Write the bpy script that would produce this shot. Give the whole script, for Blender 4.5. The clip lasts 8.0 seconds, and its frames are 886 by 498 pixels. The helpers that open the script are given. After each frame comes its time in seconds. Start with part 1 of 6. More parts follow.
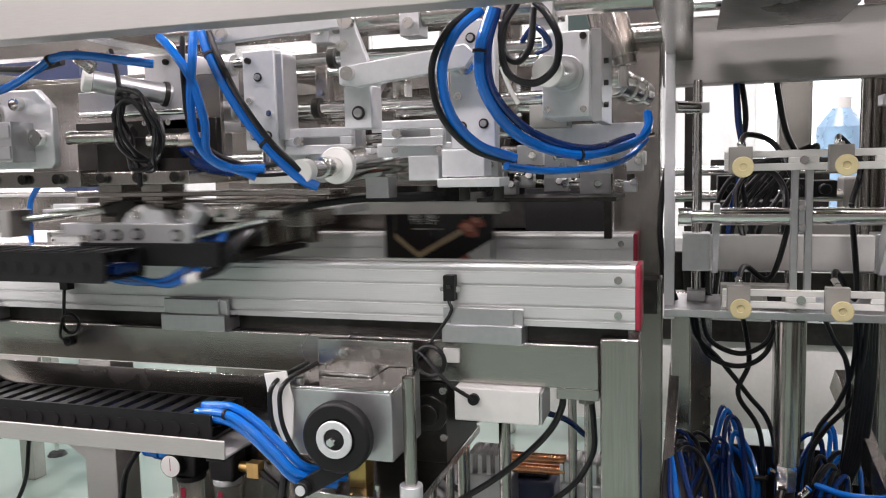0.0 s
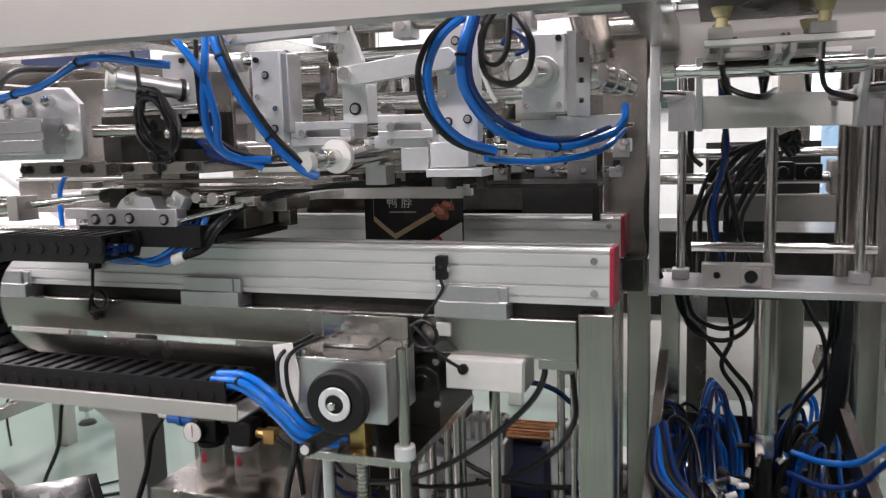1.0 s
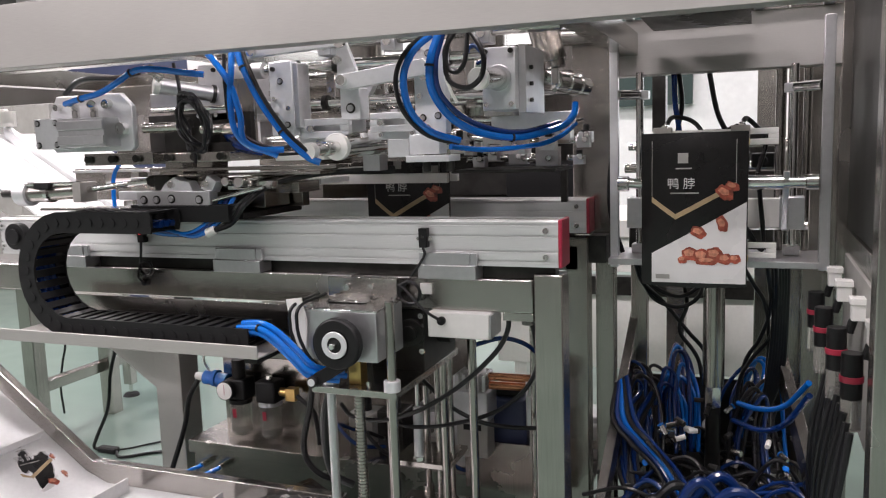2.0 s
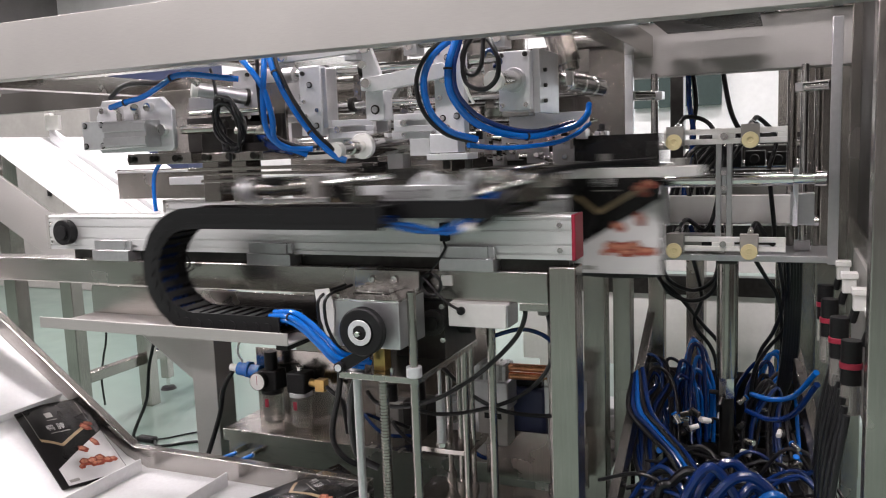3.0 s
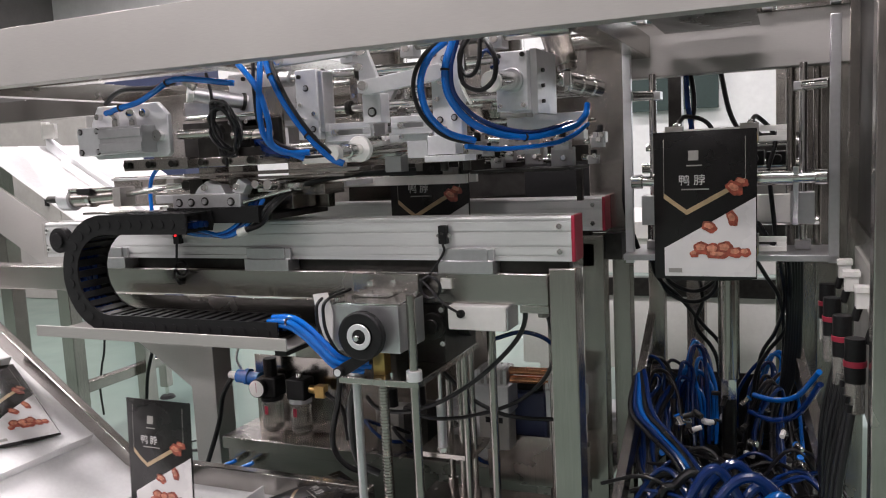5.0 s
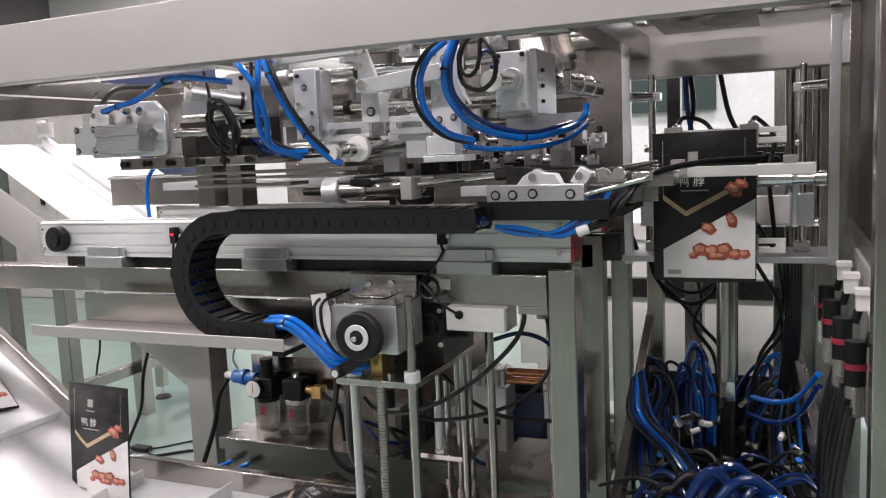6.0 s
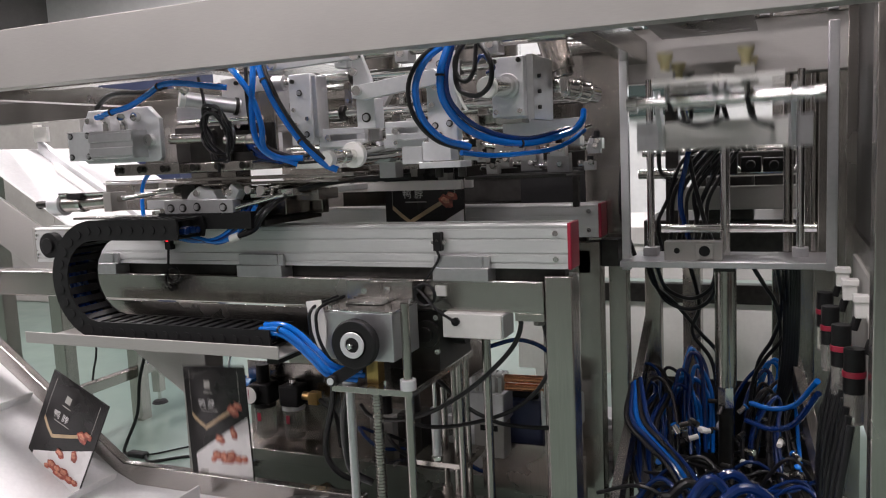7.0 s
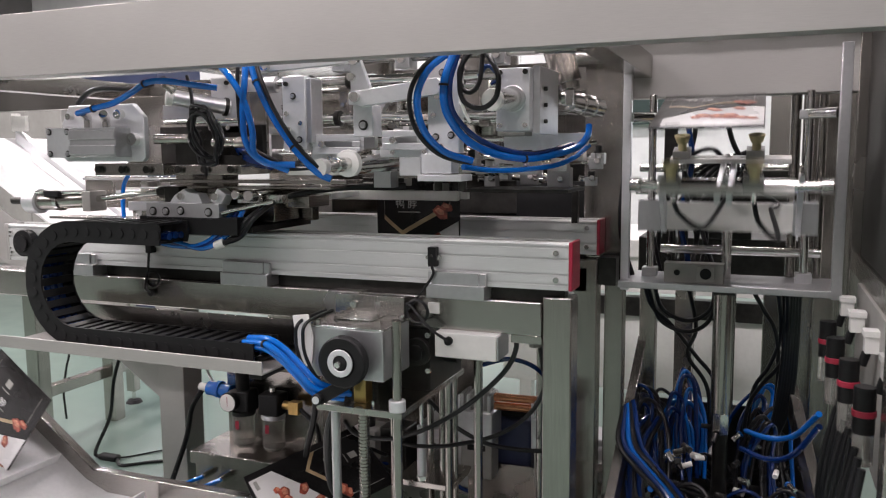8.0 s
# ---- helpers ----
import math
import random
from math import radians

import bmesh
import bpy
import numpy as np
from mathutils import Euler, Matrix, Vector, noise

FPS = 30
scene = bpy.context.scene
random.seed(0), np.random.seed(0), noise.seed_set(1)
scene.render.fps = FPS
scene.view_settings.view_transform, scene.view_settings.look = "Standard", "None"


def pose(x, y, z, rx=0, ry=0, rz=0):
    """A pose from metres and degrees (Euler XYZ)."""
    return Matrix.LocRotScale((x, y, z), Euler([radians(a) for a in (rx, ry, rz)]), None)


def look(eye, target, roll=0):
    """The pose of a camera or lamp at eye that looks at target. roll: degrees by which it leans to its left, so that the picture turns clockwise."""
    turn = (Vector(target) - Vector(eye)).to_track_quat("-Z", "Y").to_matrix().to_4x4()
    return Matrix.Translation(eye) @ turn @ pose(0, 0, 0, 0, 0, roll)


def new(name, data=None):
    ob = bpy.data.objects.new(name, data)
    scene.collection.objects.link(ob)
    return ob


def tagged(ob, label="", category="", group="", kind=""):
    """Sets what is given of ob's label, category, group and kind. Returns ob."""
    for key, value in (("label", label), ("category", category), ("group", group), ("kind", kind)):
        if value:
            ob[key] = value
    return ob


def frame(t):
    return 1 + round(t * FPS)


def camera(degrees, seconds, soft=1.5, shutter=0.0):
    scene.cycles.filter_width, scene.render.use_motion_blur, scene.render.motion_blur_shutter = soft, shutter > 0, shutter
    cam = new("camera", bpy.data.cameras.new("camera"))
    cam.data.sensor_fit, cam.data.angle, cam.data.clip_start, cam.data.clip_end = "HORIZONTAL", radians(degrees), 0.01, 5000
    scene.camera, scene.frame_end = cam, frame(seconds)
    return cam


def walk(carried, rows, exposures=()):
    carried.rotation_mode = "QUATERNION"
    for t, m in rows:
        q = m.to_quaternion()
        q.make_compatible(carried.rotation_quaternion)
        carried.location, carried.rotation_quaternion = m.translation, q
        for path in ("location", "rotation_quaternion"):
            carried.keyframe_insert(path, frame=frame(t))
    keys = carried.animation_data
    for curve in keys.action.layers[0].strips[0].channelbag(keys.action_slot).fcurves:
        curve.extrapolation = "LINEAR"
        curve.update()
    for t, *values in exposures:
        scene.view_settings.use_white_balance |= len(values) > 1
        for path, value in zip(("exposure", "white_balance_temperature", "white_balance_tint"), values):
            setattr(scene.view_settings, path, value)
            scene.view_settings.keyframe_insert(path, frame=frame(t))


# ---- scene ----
cam = camera(57.8, 8.0, soft=1.1, shutter=0.5)
METRES, EYE, TILT, LEAN, TURN = 0.72, 1.17, 0.0, 0.0, 17.3
ROWS = [
    (0.0, 0.0, 0.0, 0.0, -0.14, -5.91, 1.31),
    (0.5, 0.0011, 0.018, 0.0127, -0.03, -6.85, 1.39),
    (1.0, 0.0705, -0.1541, 0.0313, 1.42, -7.59, 1.52),
    (1.5, 0.1707, -0.452, 0.0235, 2.98, -7.66, 1.47),
    (3.0, 0.2684, -0.6923, -0.0001, 5.94, -7.38, 2.14),
    (3.5, 0.2609, -0.6885, -0.0059, 5.96, -7.27, 2.59),
    (4.0, 0.2595, -0.6744, -0.0107, 5.95, -7.19, 2.88),
    (4.5, 0.2686, -0.6804, -0.0129, 5.88, -7.0, 2.89),
    (6.0, 0.2584, -0.6666, -0.0137, 5.54, -6.91, 2.54),
    (6.5, 0.2603, -0.662, -0.0103, 5.49, -6.83, 2.65),
    (7.0, 0.2646, -0.6485, -0.005, 5.45, -6.72, 2.58),
    (7.5, 0.2668, -0.642, 0.0005, 5.36, -6.4, 2.07),
    (8.0, 0.2159, -0.5482, 0.0319, 4.35, -6.83, 0.45),
]
PATH = [(t, pose(0, 0, EYE, TILT, LEAN, TURN) @ pose(METRES * x, METRES * y, METRES * z, 90 + pitch, roll, yaw)) for t, x, y, z, yaw, pitch, roll in ROWS]
PATH.insert(4, (1.7, look((0.243, -0.305, 1.183), (-0.458, 1.549, 0.916), -1.7)))
walk(cam, PATH, [(0.0, 0.39), (1.0, 0.24), (1.5, 0.1), (2.8, 0.26), (3.0, 0.2), (3.5, -0.2), (4.7, -0.15), (5.8, 0.18), (6.0, 0.17), (6.5, -0.16), (7.5, -0.22), (8.0, -0.04)])

LIGHT = 1.0

# ---------- world: the hall beyond the machine is closed, so the world is a dim grey ----------
world = bpy.data.worlds.new("hall_air")
scene.world = world
world.use_nodes = True
world.node_tree.nodes["Background"].inputs[0].default_value = (0.8, 0.85, 0.9, 1)
world.node_tree.nodes["Background"].inputs[1].default_value = 0.02


# ---------- materials ----------
def material(name, colour, metal=0.0, rough=0.5, grain=0.15, scale=30.0, stretch=(1, 1, 1), bump=0.1, dirt=0.12, coat=0.0, clear=0.0, glow=0.0, spec=0.5):
    """A surface with two scales of variation: fine grain (stretched for brushed metal) and broad stains."""
    m = bpy.data.materials.new(name)
    m.use_nodes = True
    nt = m.node_tree
    b = nt.nodes["Principled BSDF"]
    b.inputs["Metallic"].default_value = metal
    b.inputs["Coat Weight"].default_value = coat
    b.inputs["Specular IOR Level"].default_value = spec
    b.inputs["Transmission Weight"].default_value = clear
    tc = nt.nodes.new("ShaderNodeTexCoord")
    mp = nt.nodes.new("ShaderNodeMapping")
    mp.inputs["Scale"].default_value = stretch
    nt.links.new(tc.outputs["Object"], mp.inputs["Vector"])
    fine = nt.nodes.new("ShaderNodeTexNoise")
    fine.inputs["Scale"].default_value = scale
    fine.inputs["Detail"].default_value = 4
    nt.links.new(mp.outputs["Vector"], fine.inputs["Vector"])
    broad = nt.nodes.new("ShaderNodeTexNoise")
    broad.inputs["Scale"].default_value = 5.0
    broad.inputs["Detail"].default_value = 5
    nt.links.new(tc.outputs["Object"], broad.inputs["Vector"])
    ramp = nt.nodes.new("ShaderNodeMapRange")
    ramp.inputs["From Min"].default_value, ramp.inputs["From Max"].default_value = 0.3, 0.7
    ramp.inputs["To Min"].default_value, ramp.inputs["To Max"].default_value = 1 - dirt, 1 + dirt * 0.5
    nt.links.new(broad.outputs["Fac"], ramp.inputs["Value"])
    ramp2 = nt.nodes.new("ShaderNodeMapRange")
    ramp2.inputs["From Min"].default_value, ramp2.inputs["From Max"].default_value = 0.3, 0.7
    ramp2.inputs["To Min"].default_value, ramp2.inputs["To Max"].default_value = 1 - grain * 0.5, 1 + grain * 0.5
    nt.links.new(fine.outputs["Fac"], ramp2.inputs["Value"])
    mul = nt.nodes.new("ShaderNodeMath")
    mul.operation = "MULTIPLY"
    nt.links.new(ramp.outputs[0], mul.inputs[0])
    nt.links.new(ramp2.outputs[0], mul.inputs[1])
    mix = nt.nodes.new("ShaderNodeVectorMath")
    mix.operation = "SCALE"
    mix.inputs[0].default_value = colour
    nt.links.new(mul.outputs[0], mix.inputs["Scale"])
    nt.links.new(mix.outputs[0], b.inputs["Base Color"])
    rr = nt.nodes.new("ShaderNodeMapRange")
    rr.inputs["To Min"].default_value, rr.inputs["To Max"].default_value = max(0.03, rough - 0.12), min(1.0, rough + 0.12)
    nt.links.new(broad.outputs["Fac"], rr.inputs["Value"])
    nt.links.new(rr.outputs[0], b.inputs["Roughness"])
    if bump:
        bp = nt.nodes.new("ShaderNodeBump")
        bp.inputs["Strength"].default_value = bump
        bp.inputs["Distance"].default_value = 0.001
        nt.links.new(fine.outputs["Fac"], bp.inputs["Height"])
        nt.links.new(bp.outputs[0], b.inputs["Normal"])
    if glow:
        b.inputs["Emission Color"].default_value = (*colour, 1)
        b.inputs["Emission Strength"].default_value = glow
    return m


STEEL = material("brushed_steel", (0.43, 0.405, 0.378), 1, 0.24, 0.16, 40, (9, 9, 0.25), 0.035, 0.2)
STEEL_H = material("brushed_steel_lengthwise", (0.45, 0.43, 0.405), 1, 0.24, 0.2, 60, (0.6, 14, 14), 0.12)
PANEL = material("matt_sheet_steel", (0.44, 0.425, 0.406), 0.6, 0.5, 0.06, 80, (0.5, 10, 10), 0.04, 0.05)
ALU = material("anodised_aluminium", (0.58, 0.58, 0.59), 0.85, 0.34, 0.08, 90, (1, 1, 1), 0.05)
ALU_W = material("milled_aluminium", (0.71, 0.715, 0.73), 0.55, 0.36, 0.06, 120, (1, 1, 1), 0.05, 0.06)
RAILM = material("extruded_aluminium", (0.74, 0.745, 0.74), 0.6, 0.42, 0.08, 70, (0.3, 12, 12), 0.05, 0.06)
CHROME = material("polished_steel_rod", (0.75, 0.74, 0.72), 1, 0.14, 0.05, 60, (1, 1, 1), 0.02, 0.05)
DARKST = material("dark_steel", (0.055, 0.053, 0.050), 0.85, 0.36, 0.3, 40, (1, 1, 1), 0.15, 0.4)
BLACK = material("black_plastic", (0.008, 0.008, 0.0085), 0, 0.50, 0.3, 120, (1, 1, 1), 0.1, spec=0.28)
RUBBER = material("black_cable_rubber", (0.008, 0.008, 0.009), 0, 0.30, 0.2, 90, spec=0.4)
BLUE = material("blue_polyurethane_hose", (0.003, 0.125, 0.50), 0, 0.17, 0.12, 60, bump=0.03, dirt=0.25, coat=0.5)
BLUE_D = material("dark_blue_hose", (0.003, 0.024, 0.13), 0, 0.2, 0.12, 60, bump=0.03, dirt=0.3, coat=0.4)
RED = material("red_end_cap_plastic", (0.33, 0.018, 0.045), 0, 0.38, 0.1)
WHITE = material("white_plastic", (0.78, 0.77, 0.74), 0, 0.42, 0.05, 60, dirt=0.08)
CREAM = material("cream_silicone", (0.62, 0.54, 0.30), 0, 0.45, 0.1, 60)
BRASS = material("brass", (0.62, 0.42, 0.16), 1, 0.32, 0.15, 60)
COPPER = material("copper", (0.72, 0.33, 0.18), 1, 0.22, 0.15, 60)
BELT = material("white_conveyor_belt", (0.86, 0.86, 0.86), 0, 0.5, 0.05, 80, dirt=0.1, bump=0.03)
FLOOR = material("pale_green_floor_paint", (0.160, 0.224, 0.190), 0, 0.34, 0.10, 1.5, (1, 3, 1), dirt=0.06, bump=0.01, coat=0.2)
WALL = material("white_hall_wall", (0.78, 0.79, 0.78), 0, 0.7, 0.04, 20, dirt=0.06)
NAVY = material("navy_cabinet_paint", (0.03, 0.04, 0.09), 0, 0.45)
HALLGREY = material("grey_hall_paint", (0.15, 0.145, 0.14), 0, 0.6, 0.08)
GREY = material("grey_paint", (0.33, 0.322, 0.30), 0, 0.5, 0.08)
PET = material("clear_bowl_plastic", (0.72, 0.70, 0.66), 0, 0.12, 0.05, clear=0.85, bump=0)
GREENB = material("dark_green_board", (0.022, 0.045, 0.04), 0, 0.5)
LAMPM = material("lamp_diffuser", (1, 0.93, 0.95), 0, 0.5, glow=5.0)
LED = material("red_led", (1, 0.02, 0.03), 0, 0.4, glow=2.0)
MEAT = material("printed_red_meat", (0.40, 0.085, 0.05), 0, 0.35, 1.1, 90, dirt=0.6, bump=0, coat=0.4)
MEAT_L = material("printed_orange_meat", (0.66, 0.27, 0.17), 0, 0.35, 0.7, 120, dirt=0.4, bump=0, coat=0.4)
FILM = material("black_pouch_film", (0.010, 0.0095, 0.0095), 0, 0.26, 0.3, 30, bump=0.5, dirt=0.3, coat=0.15, spec=0.35)
FILMW = material("white_pouch_print", (0.74, 0.73, 0.72), 0, 0.28, 0.06, 30, bump=0.3, dirt=0.1, coat=0.5)
TAN = material("tan_pouch_print", (0.46, 0.34, 0.20), 0, 0.3, 0.2, 60, coat=0.4)

# ---------- mesh tools ----------
ORIGIN = {}


class Build:
    """Collects simple solids into one bmesh."""

    def __init__(self):
        self.bm = bmesh.new()

    def box(self, x0, x1, y0, y1, z0, z1, m=None):
        r = bmesh.ops.create_cube(self.bm, size=1.0)
        t = Matrix.Translation(((x0 + x1) / 2, (y0 + y1) / 2, (z0 + z1) / 2)) @ Matrix.Diagonal((abs(x1 - x0), abs(y1 - y0), abs(z1 - z0), 1))
        bmesh.ops.transform(self.bm, matrix=(m @ t if m else t), verts=r["verts"])
        return self

    def cyl(self, p, q, r, n=20, r2=None):
        p, q = Vector(p), Vector(q)
        d = q - p
        made = bmesh.ops.create_cone(self.bm, cap_ends=True, segments=n, radius1=r, radius2=r if r2 is None else r2, depth=d.length)
        t = Matrix.Translation((p + q) / 2) @ d.to_track_quat("Z", "Y").to_matrix().to_4x4()
        bmesh.ops.transform(self.bm, matrix=t, verts=made["verts"])
        return self

    def ball(self, c, r, sx=1, sy=1, sz=1, n=14):
        made = bmesh.ops.create_uvsphere(self.bm, u_segments=n, v_segments=max(6, n // 2), radius=r)
        bmesh.ops.transform(self.bm, matrix=Matrix.Translation(c) @ Matrix.Diagonal((sx, sy, sz, 1)), verts=made["verts"])
        return self

    def ring(self, c, axis, r_out, r_in, depth, n=28):
        """A flat ring round the axis, centred on c."""
        t = Matrix.Translation(c) @ Vector(axis).to_track_quat("Z", "Y").to_matrix().to_4x4()
        rows = []
        for z, r in ((-depth / 2, r_out), (depth / 2, r_out), (depth / 2, r_in), (-depth / 2, r_in)):
            rows.append([self.bm.verts.new(t @ Vector((r * math.cos(2 * math.pi * i / n), r * math.sin(2 * math.pi * i / n), z))) for i in range(n)])
        for k in range(4):
            a, b = rows[k], rows[(k + 1) % 4]
            for i in range(n):
                self.bm.faces.new((a[i], a[(i + 1) % n], b[(i + 1) % n], b[i]))
        return self

    def prism(self, outline, axis, a, b):
        """An outline extruded along an axis from a to b. Outlines: (x, z) for y, (y, z) for x, (x, y) for z."""
        def place(u, v, w):
            return {"y": (u, w, v), "x": (w, u, v), "z": (u, v, w)}[axis]
        lo = [self.bm.verts.new(place(u, v, a)) for u, v in outline]
        hi = [self.bm.verts.new(place(u, v, b)) for u, v in outline]
        n = len(outline)
        self.bm.faces.new(lo)
        self.bm.faces.new(hi)
        for i in range(n):
            self.bm.faces.new((lo[i], lo[(i + 1) % n], hi[(i + 1) % n], hi[i]))
        return self

    def tube(self, points, r, n=10, steps=7):
        """A round hose through the points."""
        pts = [Vector(p) for p in points]
        line = []
        ext = [pts[0] * 2 - pts[1]] + pts + [pts[-1] * 2 - pts[-2]]
        for i in range(1, len(ext) - 2):
            a, b, c, d = ext[i - 1:i + 3]
            for s in range(steps):
                u = s / steps
                line.append(0.5 * (2 * b + (c - a) * u + (2 * a - 5 * b + 4 * c - d) * u * u + (3 * b - a - 3 * c + d) * u ** 3))
        line.append(pts[-1])
        side = Vector((0.31, 0.57, 0.76))
        rows = []
        for i, p in enumerate(line):
            d = (line[min(i + 1, len(line) - 1)] - line[max(i - 1, 0)]).normalized()
            side = (side - d * side.dot(d)).normalized()
            other = d.cross(side)
            rows.append([self.bm.verts.new(p + r * (math.cos(2 * math.pi * k / n) * side + math.sin(2 * math.pi * k / n) * other)) for k in range(n)])
        for a, b in zip(rows, rows[1:]):
            for k in range(n):
                self.bm.faces.new((a[k], a[(k + 1) % n], b[(k + 1) % n], b[k]))
        self.bm.faces.new(rows[0])
        self.bm.faces.new(rows[-1])
        return self


def thing(name, at, label, category, group="", kind=""):
    ob = new(name)
    ob.empty_display_size = 0.05
    ob.location = at
    ORIGIN[ob.name] = Vector(at)
    return tagged(ob, label, category, group, kind)


def mesh_of(name, build, mat, origin=Vector((0, 0, 0)), smooth=True):
    bm = build.bm
    bmesh.ops.recalc_face_normals(bm, faces=bm.faces)
    bmesh.ops.translate(bm, verts=bm.verts, vec=-origin)
    me = bpy.data.meshes.new(name)
    bm.to_mesh(me)
    bm.free()
    me.materials.append(mat)
    if smooth:
        me.shade_smooth()
        me.set_sharp_from_angle(angle=radians(35))
    return me


def part(name, build, mat, parent, label="", bevel=0.0012):
    """One mesh object under a thing or under a part; the solids are given in the world's metres."""
    origin = ORIGIN[parent.name]
    ob = new(name, mesh_of(name, build, mat, origin))
    ob.parent = parent
    ORIGIN[ob.name] = origin
    if bevel:
        bv = ob.modifiers.new("edge", "BEVEL")
        bv.width, bv.segments, bv.limit_method, bv.angle_limit = bevel, 2, "ANGLE", radians(50)
    return tagged(ob, label)


def solo(name, build, mat, label, category, group="", kind="", bevel=0.0012):
    """A thing of one mesh."""
    ob = new(name, mesh_of(name, build, mat))
    ORIGIN[ob.name] = Vector((0, 0, 0))
    if bevel:
        bv = ob.modifiers.new("edge", "BEVEL")
        bv.width, bv.segments, bv.limit_method, bv.angle_limit = bevel, 2, "ANGLE", radians(50)
    return tagged(ob, label, category, group, kind)


def B():
    return Build()


def bolt(parent, p, axis=(0, -1, 0), r=0.006, h=0.005, mat=None, name="bolt"):
    p, axis = Vector(p), Vector(axis).normalized()
    b = B().cyl(p, p + axis * h, r, 12)
    b.ring(p + axis * (h + 0.0006), axis, r * 0.98, r * 0.5, 0.0012, 12)
    return part(name, b, mat or CHROME, parent, bevel=0)


# ---------- the hall ----------
HX0, HX1, HY0, HY1, HZ = -9.0, 5.0, -5.0, 8.0, 4.2
solo("floor", B().box(HX0, HX1, HY0, HY1, -0.1, 0.0), FLOOR, "glossy pale green painted factory floor", "floor", kind="structure", bevel=0)
solo("ceiling", B().box(HX0, HX1, HY0, HY1, HZ, HZ + 0.1), DARKST, "dark factory hall ceiling", "ceiling", kind="structure", bevel=0)
solo("wall_north", B().box(HX0, HX1, HY1, HY1 + 0.12, 0, HZ), WALL, "plain white hall wall", "wall", kind="structure", bevel=0)
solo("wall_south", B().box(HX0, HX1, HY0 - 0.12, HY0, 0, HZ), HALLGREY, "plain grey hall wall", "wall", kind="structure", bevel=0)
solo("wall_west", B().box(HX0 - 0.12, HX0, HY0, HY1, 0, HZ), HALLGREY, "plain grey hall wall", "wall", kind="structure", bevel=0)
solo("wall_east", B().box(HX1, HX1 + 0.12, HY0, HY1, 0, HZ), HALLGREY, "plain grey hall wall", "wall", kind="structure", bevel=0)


def ceiling_light(x, y, power):
    t = thing("ceiling_light", (x, y, HZ - 0.5), "long white tube light hung under the ceiling", "lamp", "tube lights of the hall")
    part("frame", B().box(x - 0.75, x + 0.75, y - 0.16, y + 0.16, HZ - 0.50, HZ - 0.42), WHITE, t)
    part("diffuser", B().box(x - 0.72, x + 0.72, y - 0.14, y + 0.14, HZ - 0.515, HZ - 0.503), LAMPM, t)
    part("hanger", B().cyl((x - 0.5, y, HZ - 0.42), (x - 0.5, y, HZ), 0.006, 8), DARKST, t)
    part("hanger", B().cyl((x + 0.5, y, HZ - 0.42), (x + 0.5, y, HZ), 0.006, 8), DARKST, t)
    la = bpy.data.lights.new("tube_glow", "AREA")
    la.shape, la.size, la.size_y, la.energy, la.color = "RECTANGLE", 1.4, 0.26, power * LIGHT, (1.0, 0.912, 0.941)
    lo = new("tube_glow", la)
    lo.matrix_world = pose(x, y, HZ - 0.53)


LAMP = {-2.8: 50, 0.2: 56, 3.4: 40, 6.2: 42}
for lx in (-6.0, -3.0, 0.0, 3.0):
    for ly in (-2.8, 0.2, 3.4, 6.2):
        ceiling_light(lx, ly, LAMP[ly] * (1.9 if lx < -1 else 1.08))


# ---------- the frame of the machine ----------
def upright(name, x0, x1, y0, y1, z0, z1, label, mat=STEEL, foot=True):
    t = thing(name, ((x0 + x1) / 2, (y0 + y1) / 2, 0 if foot else z0), label, "machine frame", "legs of the machine frame")
    part("tube", B().box(x0, x1, y0, y1, z0 + (0.06 if foot else 0), z1), mat, t, bevel=0.003)
    if foot:
        cx, cy = (x0 + x1) / 2, (y0 + y1) / 2
        part("foot_screw", B().cyl((cx, cy, 0.012), (cx, cy, 0.062), 0.009, 12), CHROME, t)
        part("foot_pad", B().cyl((cx, cy, 0), (cx, cy, 0.014), 0.04, 20, 0.03), BLACK, t)
    return t


def linear_rail(y, x0, x1, z0, z1, label):
    """A belt-driven linear axis: a grooved extruded profile with red end caps and its bolts."""
    t = thing("linear_rail", (x0, y, z0), label, "linear rail", "linear rails")
    h, d = z1 - z0, 0.068
    g = 0.004
    prof = [(y, z0)]
    for f in (0.12, 0.33, 0.66, 0.9):
        zc = z0 + h * f
        prof += [(y, zc - 0.0022), (y + g, zc - 0.0022), (y + g, zc + 0.0022), (y, zc + 0.0022)]
    prof += [(y, z1 - 0.004), (y + 0.004, z1), (y + 0.018, z1), (y + 0.018, z1 - 0.006), (y + d - 0.018, z1 - 0.006), (y + d - 0.018, z1), (y + d, z1), (y + d, z0)]
    part("profile", B().prism(prof, "x", x0, x1), RAILM, t, bevel=0)
    part("cover_strip", B().box(x0 + 0.01, x1 - 0.01, y + 0.020, y + d - 0.020, z1 - 0.005, z1 - 0.002), STEEL_H, t, "thin steel cover band", bevel=0)
    part("end_cap", B().box(x1, x1 + 0.008, y - 0.001, y + d + 0.001, z0 - 0.001, z1 + 0.001), RED, t, "red plastic end cap", bevel=0.002)
    part("end_cap", B().box(x0 - 0.012, x0, y - 0.001, y + d + 0.001, z0 - 0.001, z1 + 0.001), GREY, t, "grey end plate", bevel=0.002)
    for f in (0.22, 0.78):
        bolt(t, (x1 - 0.024, y, z0 + h * f), r=0.006)
        bolt(t, (x0 + 0.012, y, z0 + h * f), r=0.004)
    return t


